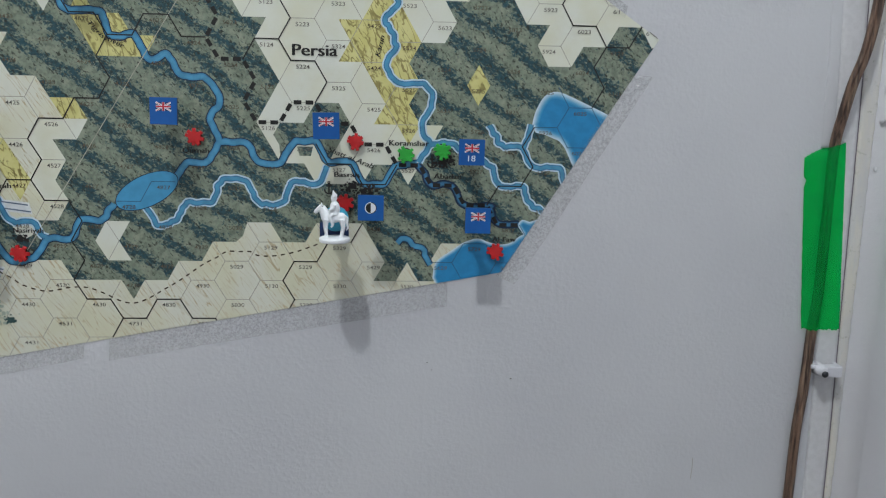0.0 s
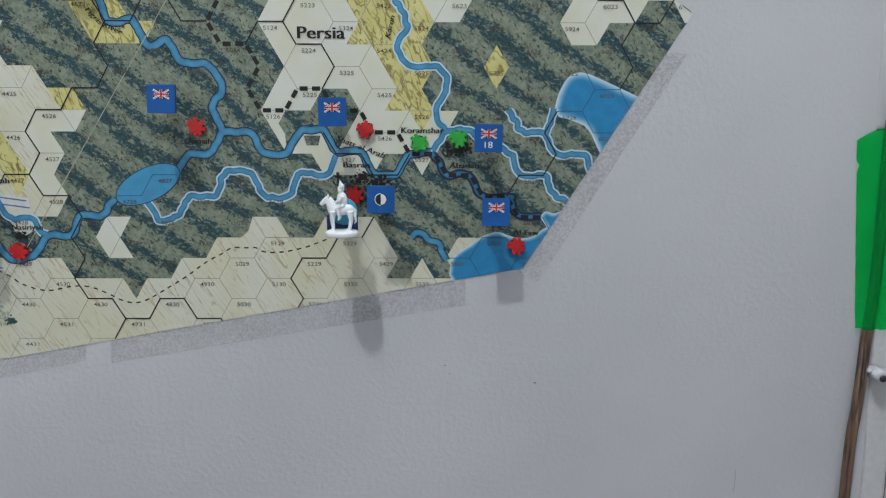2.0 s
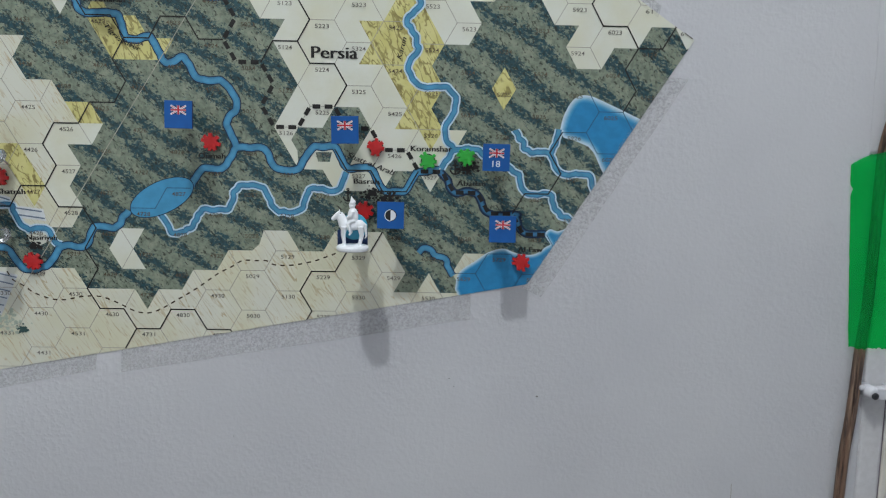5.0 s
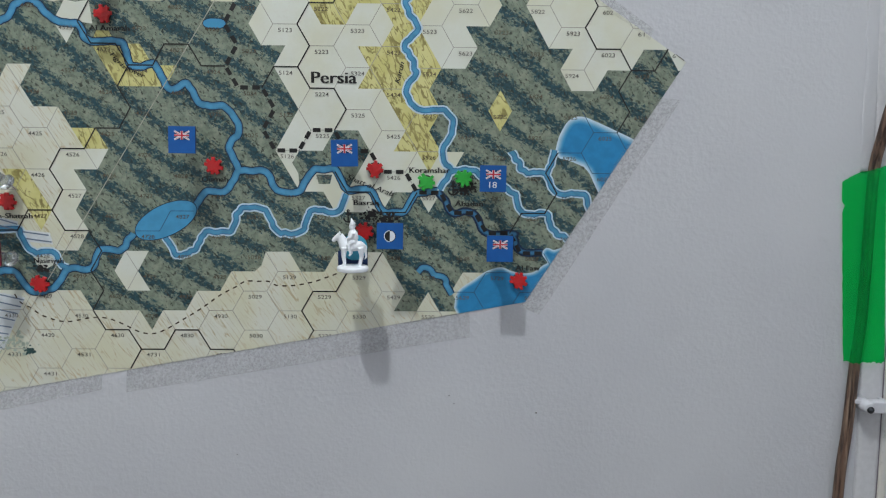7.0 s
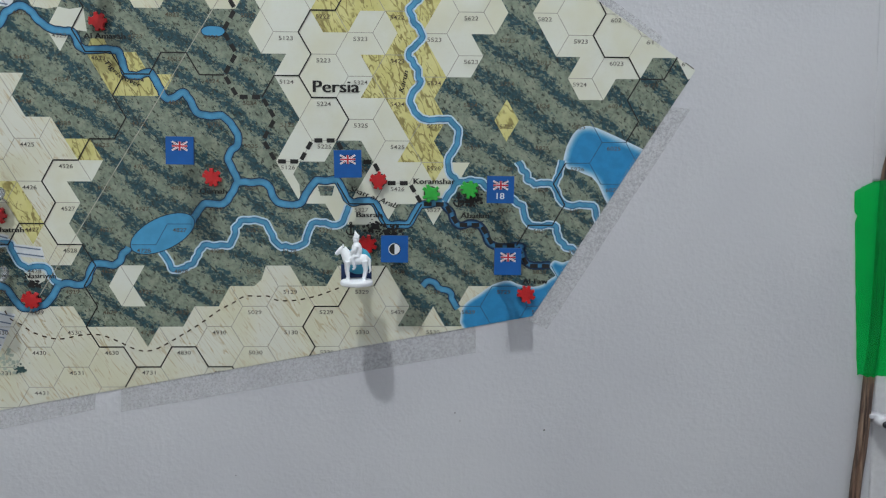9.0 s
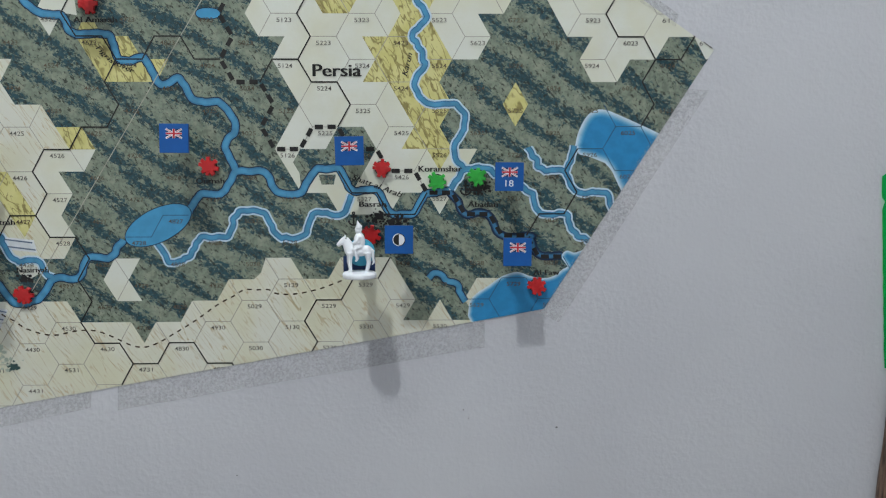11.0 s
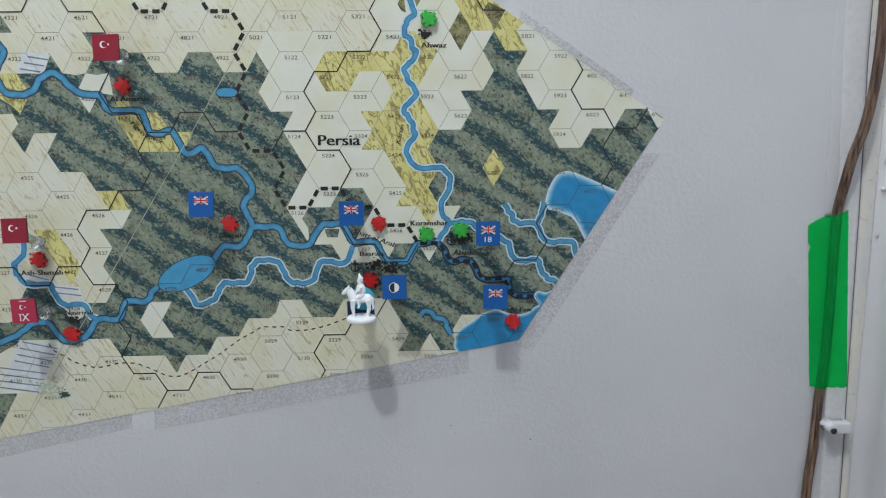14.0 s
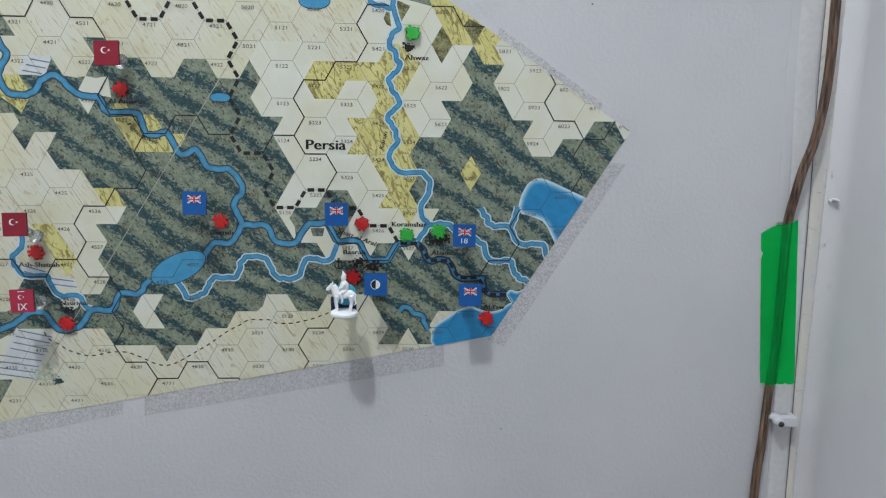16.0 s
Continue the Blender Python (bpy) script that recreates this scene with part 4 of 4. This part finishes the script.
GREEN_BURST = [burst_mesh("burst_token", M_GREENTOKEN, n, s) for n, s in ((7, 3), (8, 4))]


bm = bmesh.new()
lathe(bm, [(4.2, 0.0), (4.2, 0.6), (3.8, 0.9), (1.0, 0.95)], pose(0, 0, 0, 90), 18)
bm.transform(Matrix.Scale(0.001, 4))
BACKING = mesh_of("backing", bm, M_SOOT)


def burst(x, z, meshes, k, turn, label):
    """A burst on its dark round backing, a little tilted."""
    root = thing("burst_token", (x, -0.0009, z), label, "token", "burst tokens on the map")
    m = pose(0, 0, 0, 3 * math.sin(k * 2.1), turn, 3 * math.cos(k * 1.7))
    part("backing", BACKING, None, root, "black backing").matrix_basis = m
    part("burst", meshes[k % len(meshes)], None, root).matrix_basis = m @ pose(0, -0.0006, 0)
    return root


for k, (x, z, turn) in enumerate(((-0.0842, 1.5025, 5), (0.0100, 1.5015, 20), (-0.2050, 1.4810, 12), (-0.1888, 1.4320, -8), (-0.1440, 1.5880, 3), (0.0960, 1.4355, 30), (0.0037, 1.4648, 15))):
    burst(x, z, RED_BURST, k, turn, "small red plastic burst-shaped token stuck on the map")
for k, (x, z, turn) in enumerate(((0.0400, 1.4942, 0), (0.0622, 1.4970, 10), (0.0432, 1.6268, 0))):
    burst(x, z, GREEN_BURST, k, turn, "small green plastic burst-shaped token stuck on the map")


def blob(bm, c, s, turn=0.0):
    bmesh.ops.create_uvsphere(bm, u_segments=16, v_segments=10, radius=1.0, matrix=Matrix.LocRotScale(c, Euler((0, radians(turn), 0)), s))


def rider_figure(place):
    """A moulded horse and rider facing left on a round base, in millimetres."""
    bm = bmesh.new()
    lathe(bm, [(8.6, -3.4), (9.3, -2.9), (9.4, -1.2), (8.8, -0.3), (2, 0)], Matrix(), 32)
    blob(bm, (-0.6, 0, 11.2), (6.4, 2.5, 2.8))
    blob(bm, (-4.9, 0, 11.6), (2.6, 2.3, 3.3), 20)
    blob(bm, (4.2, 0, 11.7), (2.9, 2.4, 3.0))
    tube(bm, [(-4.8, 0, 11.6), (-6.4, 0, 14.6), (-7.9, 0, 17.4)], [3.3, 2.5, 1.8], 12, 0.66)
    tube(bm, [(-7.4, 0, 18.0), (-9.3, 0, 16.7), (-11.2, 0, 15.0), (-11.8, 0, 14.3)], [1.9, 1.65, 1.25, 0.9], 12, 0.75)
    for s in (-0.6, 0.6):
        tube(bm, [(-7.5, s, 18.8), (-7.7, s * 1.2, 20.8)], [0.65, 0.15], 8)
    tube(bm, [(-6.6, 0, 19.0), (-4.8, 0, 16.4), (-3.4, 0, 13.8)], [0.6, 1.0, 0.7], 8, 0.5)
    for x, s, kneex, footx in ((-4.9, -1.3, -5.0, -4.5), (-5.2, 1.3, -5.9, -5.2), (4.8, -1.4, 5.6, 4.7), (4.2, 1.4, 4.9, 4.0)):
        tube(bm, [(x, s, 10.8), (kneex, s, 5.4), (footx, s, 1.2), (footx - 0.4, s, -0.2)], [2.0, 1.1, 0.85, 1.1], 10)
    tube(bm, [(6.4, 0, 12.8), (7.7, 0, 11.6), (7.6, 0, 8.0), (8.0, 0, 5.2), (7.0, 0, 3.6)], [0.6, 0.75, 0.8, 0.7, 0.3], 10)
    blob(bm, (0.3, 0, 17.2), (3.1, 2.3, 4.6), -4)
    blob(bm, (-0.2, 0, 13.9), (3.0, 2.9, 2.0))
    for s in (-1, 1):
        tube(bm, [(-0.4, 2.2 * s, 14.2), (-2.4, 2.9 * s, 12.4), (-1.3, 3.0 * s, 9.0), (-0.9, 3.0 * s, 6.9), (-2.0, 3.0 * s, 6.2)], [1.4, 1.2, 0.85, 0.75, 0.7], 10)
        tube(bm, [(0.2, 2.0 * s, 19.6), (-0.9, 2.8 * s, 17.0), (-3.2, 1.4 * s, 15.6)], [1.3, 1.15, 0.9], 10)
    blob(bm, (-0.3, 0, 22.6), (1.75, 1.5, 1.9))
    tube(bm, [(1.7, 0, 23.0), (-0.2, 0, 23.9), (-2.2, 0, 23.5)], [0.5, 1.5, 0.35], 10, 0.9)
    tube(bm, [(-0.2, 0, 24.0), (0.0, 0, 25.6), (-0.5, 0, 27.0), (-0.7, 0, 28.4)], [1.8, 1.4, 0.7, 0.25], 10)
    tube(bm, [(0.9, 0, 24.6), (1.8, 0, 25.6)], [0.9, 0.35], 8)
    bm.transform(Matrix.Scale(0.00094, 4))
    bmesh.ops.recalc_face_normals(bm, faces=bm.faces)
    ob = new("horse_and_rider_statue", mesh_of("horse_and_rider_statue", bm, M_FIGURE))
    ob.location = place
    mod = ob.modifiers.new("merge", "REMESH")
    mod.mode, mod.voxel_size, mod.use_smooth_shade = "VOXEL", 0.00028, True
    mod = ob.modifiers.new("soften", "SMOOTH")
    mod.factor, mod.iterations = 0.5, 4
    return tagged(ob, "white plastic horse and rider game figure on a round base", "figurine")


rider_figure((-0.0006, -0.0320, 1.4490))

# ---- clear sticky tape along the map's edges ----


def sticky(points, label):
    rnd = random.Random(int(points[0][0]))
    bm = bmesh.new()
    quad = [Vector((x / 1000, 0, z / 1000)) for x, z in points]
    n = 14
    front = []
    for k in range(n + 1):
        a, b = quad[0].lerp(quad[3], k / n), quad[1].lerp(quad[2], k / n)
        front.append([bm.verts.new((p.x + rnd.uniform(-1, 1) * 0.0002, -0.0007, p.z + rnd.uniform(-1, 1) * 0.00025)) for p in (a, b)])
    for p, q in zip(front, front[1:]):
        bm.faces.new((p[0], p[1], q[1], q[0]))
    r = bmesh.ops.extrude_face_region(bm, geom=bm.faces[:])
    bmesh.ops.translate(bm, verts=[v for v in r["geom"] if isinstance(v, bmesh.types.BMVert)], vec=(0, 0.0004, 0))
    bmesh.ops.recalc_face_normals(bm, faces=bm.faces)
    ob = new("sticky_tape", mesh_of("sticky_tape", bm, M_STICKY))
    ob.location = (0, 0, 1.5)
    ob.visible_shadow = False
    return tagged(ob, label, "tape", "clear tape round the map")


sticky([(-141, -120.5), (-142, -135), (67, -100), (67, -84)], "strip of clear sticky tape under the map's lower edge")
sticky([(-280, -147.2), (-280, -160), (-157, -133.5), (-156, -123.2)], "strip of clear sticky tape under the map's lower edge")
sticky([(97.5, -80.5), (109, -86), (189.5, 43.5), (176, 44.5)], "strip of clear sticky tape beside the map's slanted edge")
sticky([(169.5, 77.4), (171.2, 84), (100.3, 131.5), (98, 125.5)], "strip of clear sticky tape above the map's upper edge")

# ---- the corner: cables, clip and green tape ----
CORD = smooth_line([(0.3225, 0.9), (0.3220, 1.20), (0.3214, 1.30), (0.3190, 1.40), (0.3168, 1.50), (0.3153, 1.555), (0.3136, 1.60), (0.3131, 1.66), (0.3131, 1.80), (0.3131, 2.3)], 8)


def cord_edge(z):
    return float(np.interp(z, [p[1] for p in CORD], [p[0] for p in CORD])) + 0.0049


def strip(bm, rows, n=20):
    """A flat strip with rounded sides on the wall: rows of left, right, thickness and height."""
    rings = []
    for x0, x1, thick, z in rows:
        ring = []
        for k in range(n):
            c, q = math.cos(k * math.tau / n), math.sin(k * math.tau / n)
            ring.append(bm.verts.new(((x0 + x1) / 2 + (x1 - x0) / 2 * math.copysign(abs(c) ** 0.5, c), -thick * math.copysign(abs(q) ** 0.5, q), z)))
        rings.append(ring)
    for p, q in zip(rings, rings[1:]):
        for k in range(n):
            bm.faces.new((p[k], p[(k + 1) % n], q[(k + 1) % n], q[k])).smooth = True
    bm.faces.new(rings[0][::-1])
    bm.faces.new(rings[-1])
    bmesh.ops.recalc_face_normals(bm, faces=bm.faces)
    return bm


heights = np.linspace(0.9, 2.3, 420)
caulk = strip(bmesh.new(), [(cord_edge(z) + 0.0009 + 0.0002 * noise.noise((0, 5, z * 90)), CORNER - 0.0012 + 0.0008 * noise.noise((3, 0, z * 160)) + 0.0005 * noise.noise((3, 0, z * 500)), 0.0017, z) for z in heights])
tagged(new("corner_caulk", mesh_of("corner_caulk", caulk, M_CAULK)), "uneven cream caulk bead filling the wall corner", "caulk", kind="structure")
# dark ribbon laid in as the shade between cord and caulk
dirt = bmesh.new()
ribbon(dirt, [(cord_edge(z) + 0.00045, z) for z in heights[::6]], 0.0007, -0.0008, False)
tagged(new("gap_shade", mesh_of("gap_shade", dirt, M_GAPSHADE)), "thin dark line painted as the shade between cord and caulk", "dirt", kind="structure")
drip = bmesh.new()
for dx, y, z, size in ((0.0020, -0.0085, 1.5210, (0.0012, 0.0052, 0.0012)), (0.0008, -0.0045, 1.5198, (0.0010, 0.0022, 0.0015)), (0.0004, -0.0040, 1.5390, (0.0007, 0.0010, 0.0026)), (0.0004, -0.0035, 1.4900, (0.0007, 0.0012, 0.0016))):
    blob(drip, (CORNER + dx, y, z), size)
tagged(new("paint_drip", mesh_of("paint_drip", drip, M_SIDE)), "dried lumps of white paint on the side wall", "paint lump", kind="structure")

cord = thing("white_cord", (0, 0, 0), "flat white painted cord running down the wall beside the corner", "cable")
bm = strip(bmesh.new(), [(cord_edge(z) - 0.0142 - 0.0024 * max(0.0, min(1.0, (z - 1.53) / 0.1)), cord_edge(z), 0.0017 - 0.0009 * max(0.0, min(1.0, (z - 1.51) / 0.08)), z) for z in heights[::4]])
part("sheath", bm, M_CORD, cord)

ridge = strip(bmesh.new(), [(cord_edge(z) - 0.0222 + 0.0006 * noise.noise((7, 0, z * 40)), cord_edge(z) - 0.0145, 0.0006 * max(0.02, min(1.0, (z - 1.50) / 0.06)), z) for z in heights[heights > 1.50]])
tagged(new("paint_ridge", mesh_of("paint_ridge", ridge, M_WALL)), "soft ridge of old wall paint beside the white cord", "paint ridge", kind="structure")

wire_line = smooth_line([(0.298, -0.0045, 0.9), (0.2985, -0.0045, 1.20), (0.3000, -0.0045, 1.270), (0.3005, -0.0045, 1.315), (0.3025, -0.0045, 1.345), (0.3044, -0.0035, 1.385), (0.3062, -0.0032, 1.410), (0.3064, -0.0032, 1.440), (0.3060, -0.0032, 1.490), (0.3064, -0.0034, 1.507), (0.3072, -0.007, 1.523), (0.3095, -0.010, 1.542), (0.3140, -0.012, 1.560), (0.3180, -0.012, 1.585), (0.3195, -0.012, 1.615), (0.3190, -0.012, 1.655), (0.3185, -0.012, 1.70), (0.318, -0.010, 2.0), (0.318, -0.010, 2.3)], 8)
cable = thing("brown_cable", (0, 0, 0), "old brown two-core flat cable hanging down the wall", "cable")
for s in (-1, 1):
    bm = bmesh.new()
    tube(bm, [(p[0] + s * 0.00135, p[1] - 0.0004 * s, p[2]) for p in wire_line], [0.0018] * len(wire_line), 12)
    part("core", bm, M_WIRE, cable)


def green_tape():
    """Tape that lies on the wall and rises over the cable, torn at its ends."""
    rnd = random.Random(8)
    bm = bmesh.new()
    rows = 46
    cols = 26
    grid_v = []
    for a in range(rows + 1):
        row = []
        for b in range(cols + 1):
            u, v = b / cols, a / rows
            left = Vector((0.2890 + 0.0095 * v, 0, 1.4965 - 0.110 * v))
            right = Vector((0.3135 + 0.0095 * v, 0, 1.5060 - 0.1205 * v))
            p = left.lerp(right, u)
            if a == 0:
                p.z += 0.0016 * math.sin(u * 3.0) + rnd.uniform(-1, 1) * 0.0003
            if a == rows:
                p.z += rnd.uniform(-1, 1) * 0.0008
            if b in (0, cols):
                p.x += rnd.uniform(-1, 1) * 0.0001
            near = (p.x - float(np.interp(p.z, [w[2] for w in wire_line], [w[0] for w in wire_line]))) / 0.0046
            p.y = -0.0009 - 0.0058 * math.exp(-near ** 4) - 0.0024 * max(0.0, min(1.0, (p.x - 0.3085) / 0.003)) - 0.0003 * noise.noise((p.x * 300, 0, p.z * 120))
            nick = math.exp(-((p.z - 1.4815) / 0.0016) ** 2) * max(0.0, 1 - u / 0.22)
            p.y -= 0.0016 * nick
            p.x += 0.0009 * nick
            row.append(bm.verts.new(p))
        grid_v.append(row)
    for a in range(rows):
        for b in range(cols):
            bm.faces.new((grid_v[a][b], grid_v[a + 1][b], grid_v[a + 1][b + 1], grid_v[a][b + 1])).smooth = True
    r = bmesh.ops.extrude_face_region(bm, geom=bm.faces[:])
    bmesh.ops.translate(bm, verts=[v for v in r["geom"] if isinstance(v, bmesh.types.BMVert)], vec=(0, 0.0004, 0))
    bmesh.ops.recalc_face_normals(bm, faces=bm.faces)
    ob = new("green_tape", mesh_of("green_tape", bm, M_TAPE))
    ob.visible_shadow = False
    return tagged(ob, "strip of bright green masking tape holding the brown cable", "tape")


green_tape()

clip = thing("cable_clip", (0.3115, 0, 1.3595), "white plastic cable clip with a dark nail over the cord", "cable clip")
bm = bmesh.new()
box(bm, (0.0010, -0.0120, -0.0036), (0.0118, -0.0052, 0.0036), 0.0009)
box(bm, (0.0100, -0.0110, -0.0036), (0.0122, -0.0005, 0.0036), 0.0006)
part("hook", bm, M_CLIP, clip)
bm = bmesh.new()
lathe(bm, [(0.0042, 0.0), (0.0040, 0.007), (0.0034, 0.0118), (0.002, 0.0122)], pose(-0.0005, 0, 0, 90), 20)
box(bm, (-0.0068, -0.0075, 0.0008), (0.0, -0.0004, 0.0036), 0.0008)
part("body", bm, M_CLIP, clip)
part("nail", lathe(bmesh.new(), [(0.0010, 0.0), (0.0010, 0.0115), (0.0021, 0.0124), (0.0021, 0.0132), (0.0012, 0.0138)], pose(-0.0003, 0, -0.0010, 90), 16), M_NAIL, clip, "dark steel nail head")

# specks and a hair crack on the wall paint
for x, z, s in ((0.109, -0.148, 0.0008), (0.055, -0.137, 0.0006), (-0.076, -0.175, 0.0005), (0.058, -0.142, 0.0005), (0.161, 0.148, 0.0009), (0.137, 0.105, 0.0007)):
    bm = bmesh.new()
    blob(bm, (0, 0, 0), (s * 0.8, s * 0.4, s * 0.6))
    ob = new("paint_speck", mesh_of("paint_speck", bm, M_SPECK))
    ob.location = (x, 0, 1.5 + z)
    tagged(ob, "tiny dark speck on the wall paint", "speck", "specks on the wall")
crack = bmesh.new()
ribbon(crack, [(0.2335, -0.204), (0.2338, -0.211), (0.2332, -0.219)], 0.0004, -0.0003, False)
ob = new("hair_crack", mesh_of("hair_crack", crack, M_GREY))
ob.location = (0, 0, 1.5)
tagged(ob, "fine grey hair crack in the wall paint", "crack", kind="structure")
